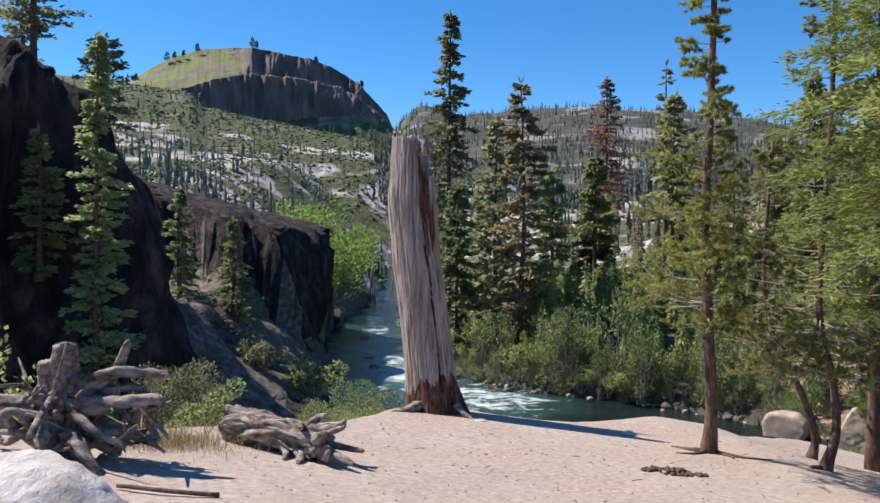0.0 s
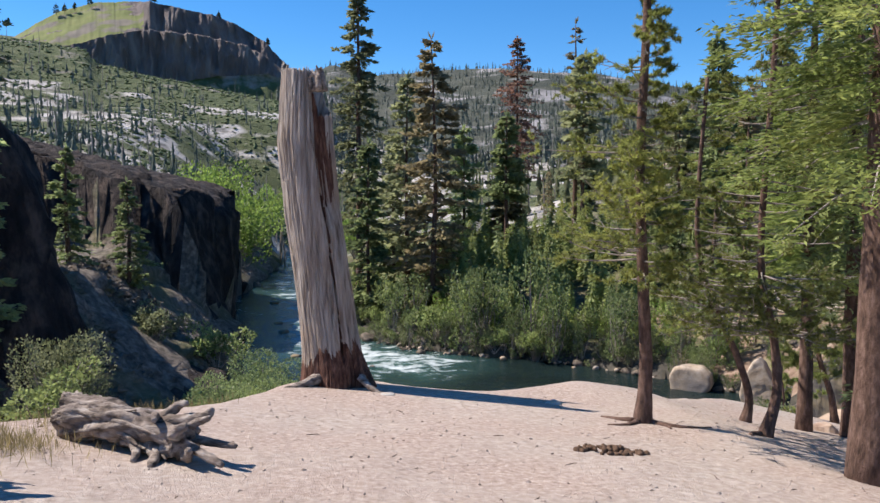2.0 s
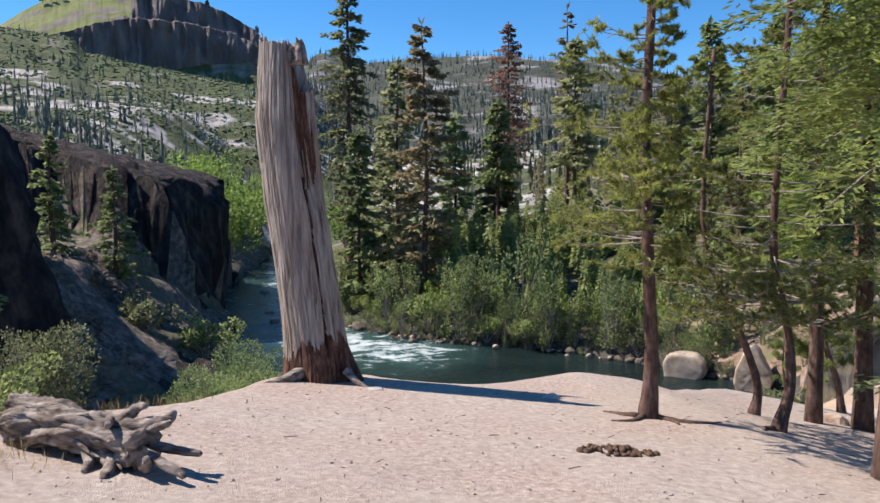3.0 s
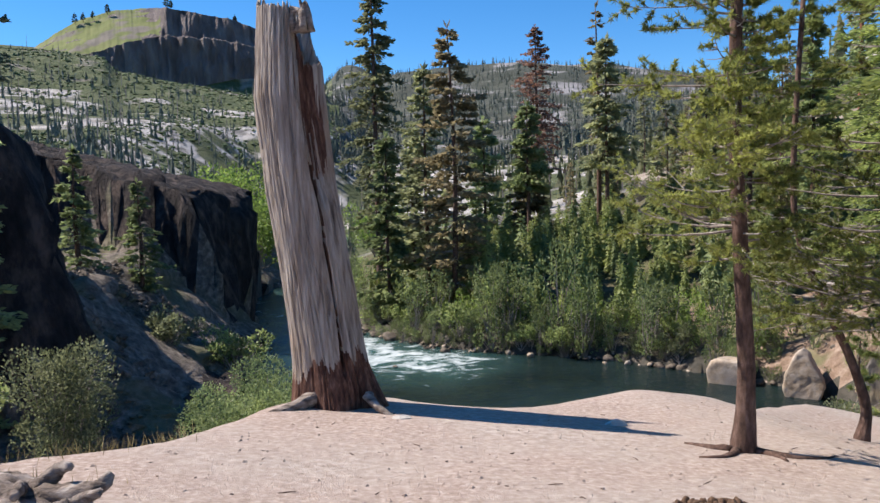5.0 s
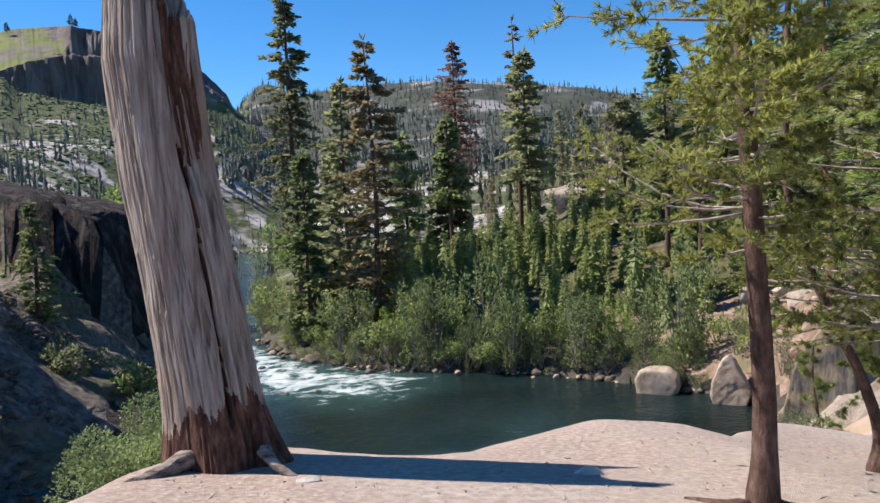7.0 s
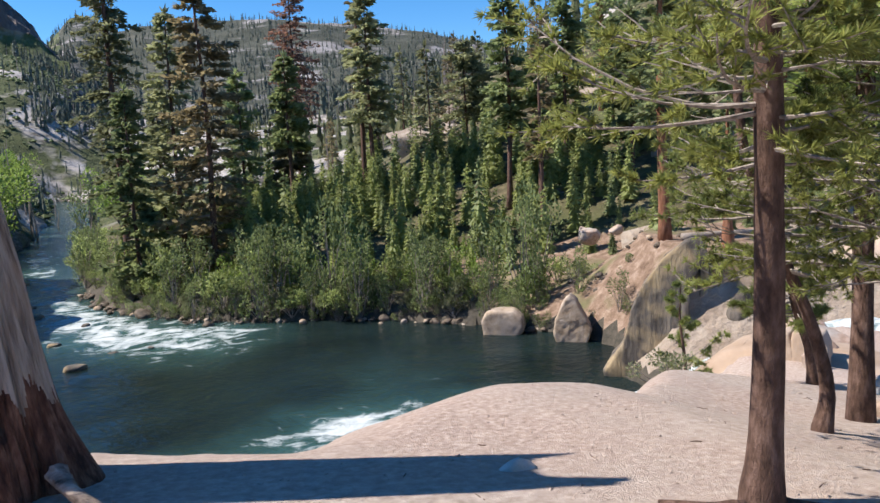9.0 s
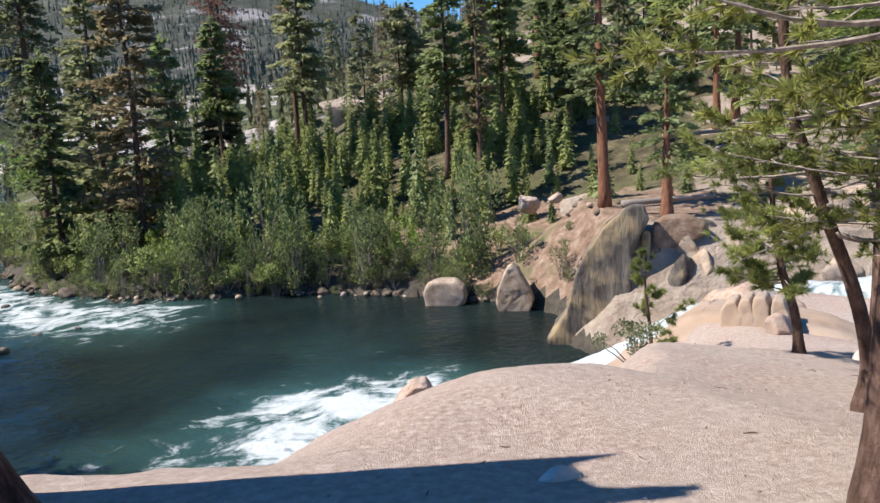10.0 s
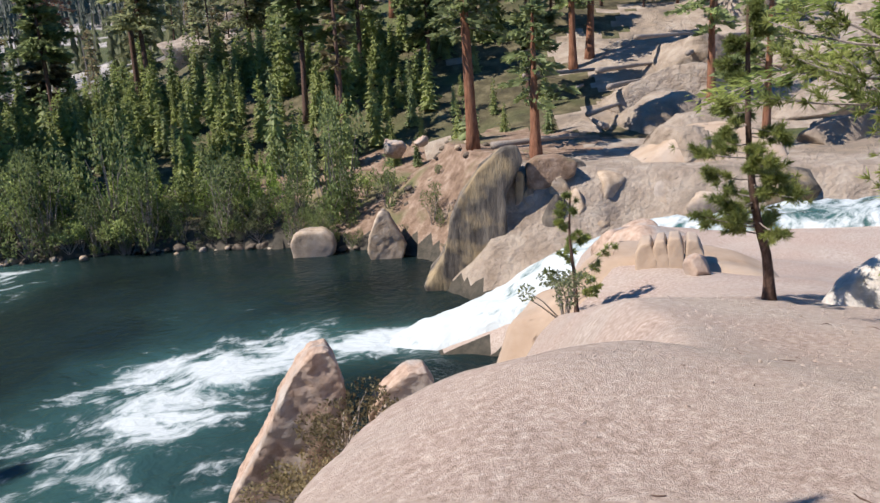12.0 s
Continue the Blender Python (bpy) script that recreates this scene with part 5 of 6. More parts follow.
def outline_rock(name, label, origin, across, depth, outline, mat, bevel, lump, seed, lean=0.0, group="", most=9000):
    """A slab from an upright outline (u across, v up) with worn edges."""
    ax = Vector(across).normalized()
    back = Vector((-ax.y, ax.x, 0))
    bm = bmesh.new()
    vs = [bm.verts.new(Vector(origin) + ax * u + Vector((0, 0, v)) + back * (lean * v)) for u, v in outline]
    f = bm.faces.new(vs)
    ex = bmesh.ops.extrude_face_region(bm, geom=[f])
    top = [g for g in ex["geom"] if isinstance(g, bmesh.types.BMVert)]
    mid = sum((v.co for v in top), Vector()) / len(top)
    for v in top:
        v.co = mid + (v.co - mid) * 0.9 + back * depth
    bmesh.ops.recalc_face_normals(bm, faces=bm.faces)
    bmesh.ops.bevel(bm, geom=list(bm.edges), offset=bevel, segments=3, affect="EDGES", profile=0.6, clamp_overlap=True)
    bmesh.ops.triangulate(bm, faces=bm.faces)
    for _ in range(4):
        long = [e for e in bm.edges if e.calc_length() > 0.45 * max(bevel, 0.02) * 2.2]
        if not long or len(bm.verts) > most:
            break
        bmesh.ops.subdivide_edges(bm, edges=long, cuts=1)
        bmesh.ops.triangulate(bm, faces=bm.faces)
    bm.normal_update()
    p = np.array([v.co[:] for v in bm.verts])
    s = 1.0 / (bevel * 6)
    n = lump * (fbm(p[:, 0] * s + seed, p[:, 1] * s, p[:, 2] * s, 4) + 0.35 * fbm(p[:, 0] * s * 5, p[:, 1] * s * 5, p[:, 2] * s * 5 + seed, 3))
    for v, k in zip(bm.verts, n):
        v.co += v.normal * k
    me = bpy.data.meshes.new(name)
    bm.to_mesh(me)
    bm.free()
    me.materials.append(mat)
    me.polygons.foreach_set("use_smooth", [True] * len(me.polygons))
    return tagged(new(name, me), label, "rock", group)


ACROSS = (0.80, -0.60, 0)
outline_rock("leaning_slab", "tall dark-stained granite slab leaning beside the cascade", (22.6, 44.9, -11.7), ACROSS, 3.2,
             [(0, 0), (-0.25, 0.7), (0.3, 1.3), (0.95, 2.4), (1.35, 4.2), (1.9, 5.4), (3.1, 7.1), (4.5, 8.2), (5.2, 8.2), (5.45, 7.3), (4.9, 6.3), (4.55, 5.6), (4.45, 1.9), (3.2, 0.2), (1.8, -0.2)], M_SLAB, 0.22, 0.10, 3)
COLUMNS = [[(5.29, 1.6), (5.45, 5.42), (5.68, 5.84), (6.01, 5.76), (6.14, 5.24), (6.03, 1.6)], [(4.83, 1.6), (5.04, 6.44), (5.29, 6.67), (5.50, 6.48), (5.36, 1.6)],
           [(6.65, 2.8), (6.75, 5.21), (7.05, 6.16), (7.51, 6.31), (7.94, 5.6), (8.28, 4.89), (7.72, 2.8)], [(6.08, 1.3), (6.18, 4.48), (6.4, 4.86), (6.65, 4.6), (6.6, 1.3)],
           [(7.66, 2.9), (7.99, 4.38), (8.37, 4.76), (8.75, 4.35), (8.58, 3.2), (8.17, 2.9)], [(7.0, 1.4), (7.15, 2.79), (7.72, 3.2), (8.63, 3.2), (8.95, 2.6), (8.7, 1.4)], [(4.4, 0.4), (4.6, 1.95), (5.85, 2.1), (6.6, 1.8), (6.95, 1.2), (6.5, 0.3)]]
for n, line in enumerate(COLUMNS):
    outline_rock("granite_column", "weathered grey granite block wedged beside the dark slab", (22.84, 45.22, -11.7), ACROSS, 1.3, line, M_SLAB if n in (0, 1, 3) else M_BOULDER, 0.11, 0.05, 40 + n, 0.1, "blocks beside the slab", 900)
outline_rock("red_stained_rock", "low rust-stained rock at the foot of the red trees", (22.84, 45.22, -11.7), ACROSS, 1.8, [(5.68, 5.5), (5.57, 6.78), (6.19, 7.28), (7.54, 7.39), (8.43, 6.92), (8.26, 6.2), (6.75, 5.6)], M_DUFF, 0.2, 0.08, 48, 0.1, "", 900)
for n, (x, y, z, a, b, c) in enumerate(((28.6, 41.0, -7.6, 0.9, 0.7, 1.5), (29.8, 40.6, -7.2, 1.0, 0.8, 1.2), (30.6, 39.6, -8.0, 0.9, 0.9, 0.7), (28.9, 39.2, -9.4, 1.4, 1.0, 0.8), (27.4, 40.2, -10.3, 1.0, 0.9, 0.8), (32, 40.5, -6.5, 1.6, 1.3, 1.0), (31.2, 42.5, -5.6, 1.3, 1.0, 0.7), (34.5, 37.5, -6.9, 2.0, 1.6, 1.3), (33.5, 35.2, -7.0, 1.0, 0.9, 0.8), (37.5, 33, -6.2, 2.0, 1.5, 1.2))):
    boulder("bank_block", "worn granite block on the cascade bank", (x, y, z), (a, b, c), M_BOULDER if n % 3 else M_SLAB, 60 + n, "blocks on the cascade bank", turn=n * 41)
for n, (x, y, a, b, c) in enumerate(((16.6, 24.4, 1.7, 1.3, 0.9), (18.3, 26.2, 1.5, 1.2, 1.0), (20.2, 27.6, 1.3, 1.1, 0.9), (14.6, 22.0, 1.0, 0.9, 0.7), (13.0, 19.9, 0.34, 0.3, 0.3))):
    boulder("ridge_block", "rounded pale granite block split by cracks", (x, y, ground_at(x, y) + 0.1), (a, b, c), M_SHARD, 80 + n, "cracked granite blocks", turn=n * 23 - 30, lump=0.15)
outline_rock("river_boulder", "rounded tan boulder at the water's edge", (20.1, 57.6, -11.6), (0.85, -0.52, 0), 2.2, [(0.1, 0), (-0.05, 1.2), (0.35, 1.9), (1.2, 2.05), (2.3, 2.0), (2.95, 1.5), (3.05, 0.5), (2.2, -0.1)], M_BOULDER, 0.26, 0.10, 11)
outline_rock("river_boulder", "upright pointed grey boulder at the water's edge", (23.6, 53.2, -11.6), (0.85, -0.52, 0), 1.8, [(0.2, -0.1), (-0.1, 0.8), (0.05, 1.8), (0.75, 3.3), (1.05, 3.55), (1.45, 3.2), (2.0, 2.1), (2.5, 1.2), (2.1, 0.1), (1.2, -0.2)], M_BOULDER, 0.16, 0.09, 12)
boulder("granite_dome", "broad rounded granite dome beside the cascade", (15.1, 21.7, -5.0), (3.1, 2.2, 1.65), M_SHARD, 31, facets=3, lump=0.12, turn=40, sub=5)
outline_rock("granite_shoulder", "smooth tan granite shoulder sloping down to the cascade", (30, 40.5, -9), ACROSS, 5.0,
             [(-1.3, -0.6), (-0.14, 0.75), (1.94, 2.61), (3.47, 3.54), (5.69, 4.75), (7.7, 5.39), (10.26, 5.56), (11.84, 4.15), (12.2, 2.14), (11.5, 0.4), (8.03, -0.4), (4.98, -0.6), (1.61, -0.8)], M_SMOOTH, 0.5, 0.22, 33, 0.7)
CRACKED = [[(-0.92, -0.3), (-0.94, 0.73), (-0.83, 0.9), (-0.63, 0.93), (-0.47, 0.56), (-0.4, -0.3)], [(-0.44, -0.3), (-0.58, 0.79), (-0.52, 0.97), (-0.34, 0.98), (-0.22, 0.57), (-0.18, -0.3)],
           [(-0.22, -0.3), (-0.30, 0.85), (-0.25, 1.03), (-0.03, 1.03), (0.06, 0.8), (0.10, -0.3)], [(0.11, -0.4), (0.07, 0.8), (0.12, 1.01), (0.33, 0.99), (0.45, 0.69), (0.53, -0.4)]]
for n, line in enumerate(CRACKED):
    outline_rock("cracked_block", "smooth pale granite block split from the bedrock by cracks", (13.25, 20.5, -3.62), (0.63, -0.77, 0), 1.0, line, M_SMOOTH, 0.06, 0.03, 88 + n, 0.15, "cracked granite blocks", 900)
outline_rock("bedrock_slab", "smooth sunlit granite bedrock rising beside the cascade", (12.6, 20.9, -4.2), (0.63, -0.77, 0), 2.2,
             [(-3.4, -1.8), (-2.97, -0.24), (-2.25, -0.02), (-1.57, 0.6), (-0.99, 0.98), (-0.51, 1.05), (0.56, 1.0), (1.37, 0.95), (2.15, 0.85), (2.89, 0.6), (3.3, 0.1), (2.9, -1.8)], M_SMOOTH, 0.28, 0.10, 35, 0.9)
# rocks jutting at the brink
outline_rock("rock_spire", "pointed pinkish granite spire jutting above the foam", (5.0, 26.5, -8.3), (0.908, -0.418, 0), 1.5,
             [(-1.2, -3.4), (0.0, 0.0), (0.75, 1.1), (1.26, 2.1), (1.8, 3.0), (2.26, 3.42), (2.6, 3.46), (2.78, 3.1), (2.9, 2.3), (2.95, 1.1), (3.2, -3.4)], M_SHARD, 0.08, 0.10, 5)
outline_rock("rock_spire", "blocky granite rock beside the spire", (7.95, 24.9, -6.5), (0.87, -0.49, 0), 1.2, [(-0.3, -4), (0.0, 0.05), (0.42, 0.6), (0.6, 0.72), (1.0, 1.0), (1.4, 0.98), (1.6, 0.6), (1.7, -4)], M_SHARD, 0.06, 0.06, 7)
outline_rock("rock_spire", "small sharp granite rock beside the spire", (7.75, 24.5, -6.6), (0.87, -0.49, 0), 0.5, [(-0.2, -3), (0.1, 0.25), (0.42, 0.62), (0.55, 0.3), (0.7, -3)], M_SHARD, 0.06, 0.04, 8)
shrub("dry_shrub", "low brown dry shrub in a rock crevice", (7.3, 24.9, -7.0), 1.7, 1800, 0.09, M_BROWNFIR, lobes=12)
shrub("dry_shrub", "low brown dry shrub below the spire", (6.3, 25.2, -8.2), 1.5, 1500, 0.09, M_BROWNFIR, lobes=10)
shrub("low_bush", "low green shrub at the foot of the sapling", on(9.7, 20.2), 0.9, 900, 0.06, M_SAGE, lobes=8)
shrub("low_bush", "low green shrub below a pale boulder", on(9.6, 14.2), 0.9, 1200, 0.06, M_WILLOW, lobes=8)

# shore rocks and rocks in the rapids
PEB = [boulder("shore_rock", "grey-brown rock on the far shore", (0, 0, -300), (0.55, 0.45, 0.35), M_BOULDER if v == 1 else M_WETROCK, 100 + v, "rocks on the far shore", sub=2) for v in range(5)]
for n in range(210):
    u = rng.uniform(0, 56)
    x, y = np.interp(u, run, shore[:, 0]) + rng.normal() * 0.5, np.interp(u, run, shore[:, 1]) + rng.normal() * 0.6 - 0.45
    m = placed(x, y, WATER + rng.uniform(-0.05, 0.25), rng.uniform(0, 360), rng.uniform(0.3, 1.0) if n % 8 else rng.uniform(1.0, 1.7))
    if n < 5:
        PEB[n].matrix_basis = m
    else:
        copy_thing(PEB[n % 5], m)
for n in range(34):
    x, y = rng.uniform(24, 34), rng.uniform(46, 62)
    if float(outside(FAR_LAND, np.array([x]), np.array([y]))[0]) > -0.8:
        continue
    copy_thing(PEB[n % 5], placed(x, y, ground_at(x, y) + 0.05, rng.uniform(0, 360), rng.uniform(0.3, 1.1)))
for x, y, k in ((26.8, 53.5, 0.6), (27.6, 51.5, 0.5), (25.0, 58.0, 0.7), (27.2, 56.5, 0.6), (28.6, 58.5, 0.6), (26.2, 60.5, 0.8), (28.5, 62, 0.8), (26.4, 48.6, 0.45), (29.8, 54, 0.45)):
    copy_thing(BUSHES[int(x) % 4], placed(x, y, ground_at(x, y) - 0.1, x * 50, k))
RAP = boulder("rapid_rock", "dark wet rock breaking the rapids", (-6.6, 62.5, WATER), (0.9, 0.6, 0.4), M_SLAB, 120, "rocks in the rapids", sub=3)
for x, y, k in ((-9, 71, 0.7), (-7.5, 78, 0.6), (-12, 84, 0.9), (-13.5, 90, 0.7), (-4.5, 66, 0.5), (-17, 108, 1.0), (-24, 131, 1.8), (-25, 128, 1.5), (-26, 134, 1.6), (-2, 66.5, 0.4)):
    copy_thing(RAP, placed(x, y, WATER - 0.05, x * 40, k))

# ---- granite outcrops on the wooded slope ----
for n, (x, y, a, b, c) in enumerate(((39.5, 127, 8, 5, 7), (44, 132, 7, 5, 6), (55, 104, 7, 4, 3), (46, 49, 5, 4, 3.2), (51, 53, 6, 4, 3.4), (44, 43, 4.5, 3.5, 2.8), (60, 56, 7, 5, 4), (38.5, 41, 3.6, 3, 2.2), (66, 50, 7, 5, 4.5), (56, 42, 5, 4, 3), (48, 36, 4, 3, 2.5), (74, 60, 7, 5, 4))):
    boulder("granite_outcrop", "broad pale granite outcrop on the wooded slope", (x, y, ground_at(x, y) - 0.15 * c), (a, b, c), M_GRANITE, 140 + n, "granite outcrops", turn=n * 37, lump=0.3, facets=16, sub=5 if y < 70 else 4)
for n, (x, y, a, ln) in enumerate(((50, 55, 20, 9), (56, 50, -35, 8), (60, 60, 10, 10), (33, 47.5, -15, 6), (47, 58, 40, 7), (44, 52, 25, 8), (53, 58, 15, 11), (41, 50, 55, 6), (58, 55, 30, 9), (49, 62, -10, 8), (63, 54, 22, 10))):
    g = Geo()
    g.tube(bent([(-ln / 2, 0, 0.25), (0, 0.15, 0.3), (ln / 2, 0, 0.35)], 9), np.linspace(0.24, 0.12, 9), 9, 0, True, 0.06)
    ob = new("fallen_log", g.mesh("fallen_log", [M_TWIG], True))
    ob.matrix_basis = pose(x, y, max(ground_at(x, y), ground_at(x + 2, y)) + 0.6, 0, 0, a)
    tagged(ob, "grey fallen log lying across the slope", "log", "fallen logs on the slope")
g = Geo()
g.tube(bent([(1.0, 90.0, -7.6), (3.6, 88.4, -9.1), (6.2, 87.2, -10.2)], 7), np.linspace(0.12, 0.2, 7), 7, 0, True, 0.04)
tagged(new("driftwood_pole", g.mesh("driftwood_pole", [M_TWIG], True)), "pale bare pole leaning on the far bank", "log")


# ---- bleached roots, driftwood and litter on the knoll ----
def build_root_stump():
    ob = thing("uprooted_stump", "bleached tangle of old roots on a fallen stump", "stump", (-3.15, 6.55, ground_at(-3.15, 6.55)))
    for n, (dx, top, r) in enumerate(((-0.13, 0.84, 0.095), (0.02, 1.0, 0.115), (0.15, 0.72, 0.085))):
        g = Geo()
        gnarled(g, [(dx * 0.4, 0.05, -0.2), (dx, 0.0, 0.3), (dx * 1.1, 0.03, top * 0.75), (dx * 0.9 + 0.02, 0.0, top)], r * 1.25, r * 0.75, n + 1, 44, 40, 0.5, 0.3)
        part("stump_core", g.mesh("stump_core", [M_DRIFT], True), ob)
    arms = [((0.12, -0.05, 0.42), (0.5, -0.1, 0.5), (0.95, -0.05, 0.54), 0.10), ((0.1, 0.0, 0.58), (0.45, 0.05, 0.74), (0.95, 0.05, 0.72), 0.08), ((0.15, 0.02, 0.5), (0.42, 0.1, 0.72), (0.56, 0.12, 1.02), 0.075),
            ((0.1, -0.1, 0.2), (0.35, -0.35, 0.22), (0.6, -0.5, -0.02), 0.09), ((0.0, -0.15, 0.25), (0.1, -0.45, 0.3), (0.22, -0.6, 0.0), 0.085), ((-0.2, -0.05, 0.4), (-0.55, -0.1, 0.5), (-0.95, -0.1, 0.42), 0.10)]
    for n, (a, m, e, r) in enumerate(arms):
        g = Geo()
        gnarled(g, [a, m, e], r, r * 0.42, n + 20, 36, 22, 0.34, 0.3)
        part("root", g.mesh("root", [M_DRIFT], True), ob)
    for n in range(22):
        a = rng.uniform(math.pi * 0.75, math.pi * 2.25)
        reach = rng.uniform(0.35, 1.0)
        top = rng.uniform(-0.02, 0.7)
        e = np.array([reach * math.cos(a), 0.6 * reach * math.sin(a), top])
        mid = e * 0.55 + rng.normal(size=3) * 0.13 + np.array([0, 0, 0.08])
        mid[2] = max(mid[2], 0.04)
        pts = [(0.12 * math.cos(a), 0.1 * math.sin(a), rng.uniform(0.05, 0.6)), tuple(mid), tuple(e * 0.82 + rng.normal(size=3) * 0.09), tuple(e)]
        g = Geo()
        gnarled(g, pts, rng.uniform(0.04, 0.07), 0.012, n + 35, 30, 16)
        q = np.array(pts[2])
        gnarled(g, [tuple(q), tuple(q + rng.normal(size=3) * 0.09), tuple(q + rng.normal(size=3) * 0.2)], 0.03, 0.007, n + 70, 12, 9)
        part("root", g.mesh("root", [M_DRIFT], True), ob)


def build_driftwood():
    ob = thing("driftwood_log", "weathered grey splintered log lying on gravel", "log", (-1.48, 7.76, ground_at(-1.48, 7.76)), turn=-26)
    g = Geo()
    gnarled(g, [(-0.80, 0.05, 0.19), (-0.3, 0.02, 0.2), (0.2, 0.0, 0.17), (0.55, -0.03, 0.14)], 0.165, 0.135, 9, 90, 72, 0.55, 0.4)
    part("log_body", g.mesh("log_body", [M_DRIFT], True), ob)
    # long splinters lifting off the weathered shell
    for n in range(11):
        a = radians(-60 + 180 * (n + 0.5 * rng.uniform()) / 11)
        x0 = -0.88 + 0.9 * rng.uniform() ** 2
        x1 = min(x0 + rng.uniform(0.5, 1.25), 0.75)
        r = 0.135 + 0.015 * rng.uniform()
        off = np.array([0, -math.cos(a) * r, 0.19 + math.sin(a) * r])
        pts = [off + np.array([x, 0.05 - 0.06 * (x + 0.8), -0.045 * max(0, x)]) + rng.normal(size=3) * 0.012 for x in np.linspace(x0, x1, 4)]
        pts[-1] = pts[-1] + np.array([0, -0.02, 0.05 * rng.normal()])
        g = Geo()
        gnarled(g, [tuple(p) for p in pts], rng.uniform(0.022, 0.036), 0.008, n + 120, 34, 14, 0.45, 0.45)
        part("splinter", g.mesh("splinter", [M_DRIFT], True), ob)
    claws = ((0.3, 0.2, (0.98, -0.16, 0.05), 0.06), (0.35, 0.22, (0.78, -0.05, 0.36), 0.07), (0.1, 0.15, (0.45, -0.34, 0.02), 0.08), (0.3, 0.25, (0.66, 0.12, 0.38), 0.07), (-0.1, 0.1, (0.25, -0.30, 0.03), 0.06), (0.25, 0.26, (0.5, 0.02, 0.43), 0.06),
             (0.4, 0.12, (0.92, 0.08, 0.12), 0.06), (0.45, 0.15, (0.72, -0.22, 0.16), 0.07), (0.5, 0.2, (0.62, -0.12, 0.30), 0.08), (0.2, 0.2, (0.35, -0.18, 0.32), 0.05))
    for n, (x0, z0, e, r) in enumerate(claws):
        g = Geo()
        e = np.array(e)
        gnarled(g, [(x0, 0, z0), tuple((e + np.array([x0, 0, z0])) / 2 + rng.normal(size=3) * 0.06), tuple(e)], r, 0.02, n + 80, 26, 18, 0.4, 0.45)
        part("snapped_root", g.mesh("snapped_root", [M_DRIFT], True), ob)


build_root_stump()
build_driftwood()

# droppings
heap = thing("dung_pile", "dry brown animal droppings lying on the gravel", "dung", (2.58, 8.65, float(near_ground(2.58, 8.65))))
LUMPS = []
for n in range(6):
    bm = bmesh.new()
    bmesh.ops.create_icosphere(bm, subdivisions=2, radius=0.032)
    for q in bm.verts:
        q.co = q.co * (1 + 0.14 * rng.normal())
    me = bpy.data.meshes.new("dropping")
    bm.to_mesh(me)
    bm.free()
    me.materials.append(M_DUNG)
    me.polygons.foreach_set("use_smooth", [True] * len(me.polygons))
    LUMPS.append(me)
for n in range(64):
    a, r = rng.uniform(0, 2 * np.pi), rng.uniform(0, 1) ** 0.6
    x, y = 0.38 * r * math.cos(a), 0.15 * r * math.sin(a)
    k = rng.uniform(0.7, 1.3)
    lump = part("dropping", LUMPS[n % 6], heap)
    lump.matrix_basis = pose(x, y, float(near_ground(2.58 + x, 8.65 + y)) - float(near_ground(2.58, 8.65)) + 0.02 + (0.025 if r < 0.5 else 0), n * 40, n * 23, n * 57) @ Matrix.Diagonal((k, k * 0.85, k * 0.8, 1))

# loose stones and twigs on the gravel
g = Geo()
N = 7000
sx, sy = rng.uniform(-4, 9, N), rng.uniform(1.2, 16, N)
ok = outside(NEAR_LAND, sx, sy) < -0.12
sx, sy = sx[ok], sy[ok]
sz = land(sx, sy)[0]
octa = np.array([(1, 0, 0), (-1, 0, 0), (0, 1, 0), (0, -1, 0), (0, 0, 1), (0, 0, -1)], float)
of = [(0, 2, 4), (2, 1, 4), (1, 3, 4), (3, 0, 4), (2, 0, 5), (1, 2, 5), (3, 1, 5), (0, 3, 5)]
for x, y, z in zip(sx, sy, sz):
    s = 0.005 + 0.012 * rng.uniform() ** 3
    g.add((octa + rng.normal(size=(6, 3)) * 0.25) * s * np.array([1.3, 1, 0.7]) + [x, y, z + s * 0.2], of)
tagged(new("loose_gravel", g.mesh("loose_gravel", [M_GRAVEL])), "loose pale granite gravel", "gravel", kind="stuff")
g = Geo()
for n in range(170):
    x, y = rng.uniform(-3, 8), rng.uniform(2, 15)
    if float(outside(NEAR_LAND, np.array([x]), np.array([y]))[0]) > -0.2:
        continue
    a, ln = rng.uniform(0, np.pi), 0.015 + 0.05 * rng.uniform() ** 2
    d = np.array([math.cos(a), math.sin(a), 0]) * ln
    p = np.array([x, y, float(land(np.array([x]), np.array([y]))[0][0]) + 0.006])
    g.tube(np.stack([p - d, p + rng.normal(size=3) * 0.006, p + d]), [0.003, 0.004, 0.002], 4)
tagged(new("fallen_twigs", g.mesh("fallen_twigs", [M_BARK])), "scattered dry twigs and needles", "twigs", kind="stuff")
g = Geo()
g.tube(bent([(-2.25, 5.75, ground_at(-2.25, 5.75) + 0.03), (-1.85, 5.7, ground_at(-1.85, 5.7) + 0.035), (-1.45, 5.75, ground_at(-1.45, 5.75) + 0.02)], 9), np.linspace(0.014, 0.02, 9), 7, 0, True, 0.1)
tagged(new("fallen_stick", g.mesh("fallen_stick", [M_BARK], True)), "dark dry stick lying on the gravel", "stick")
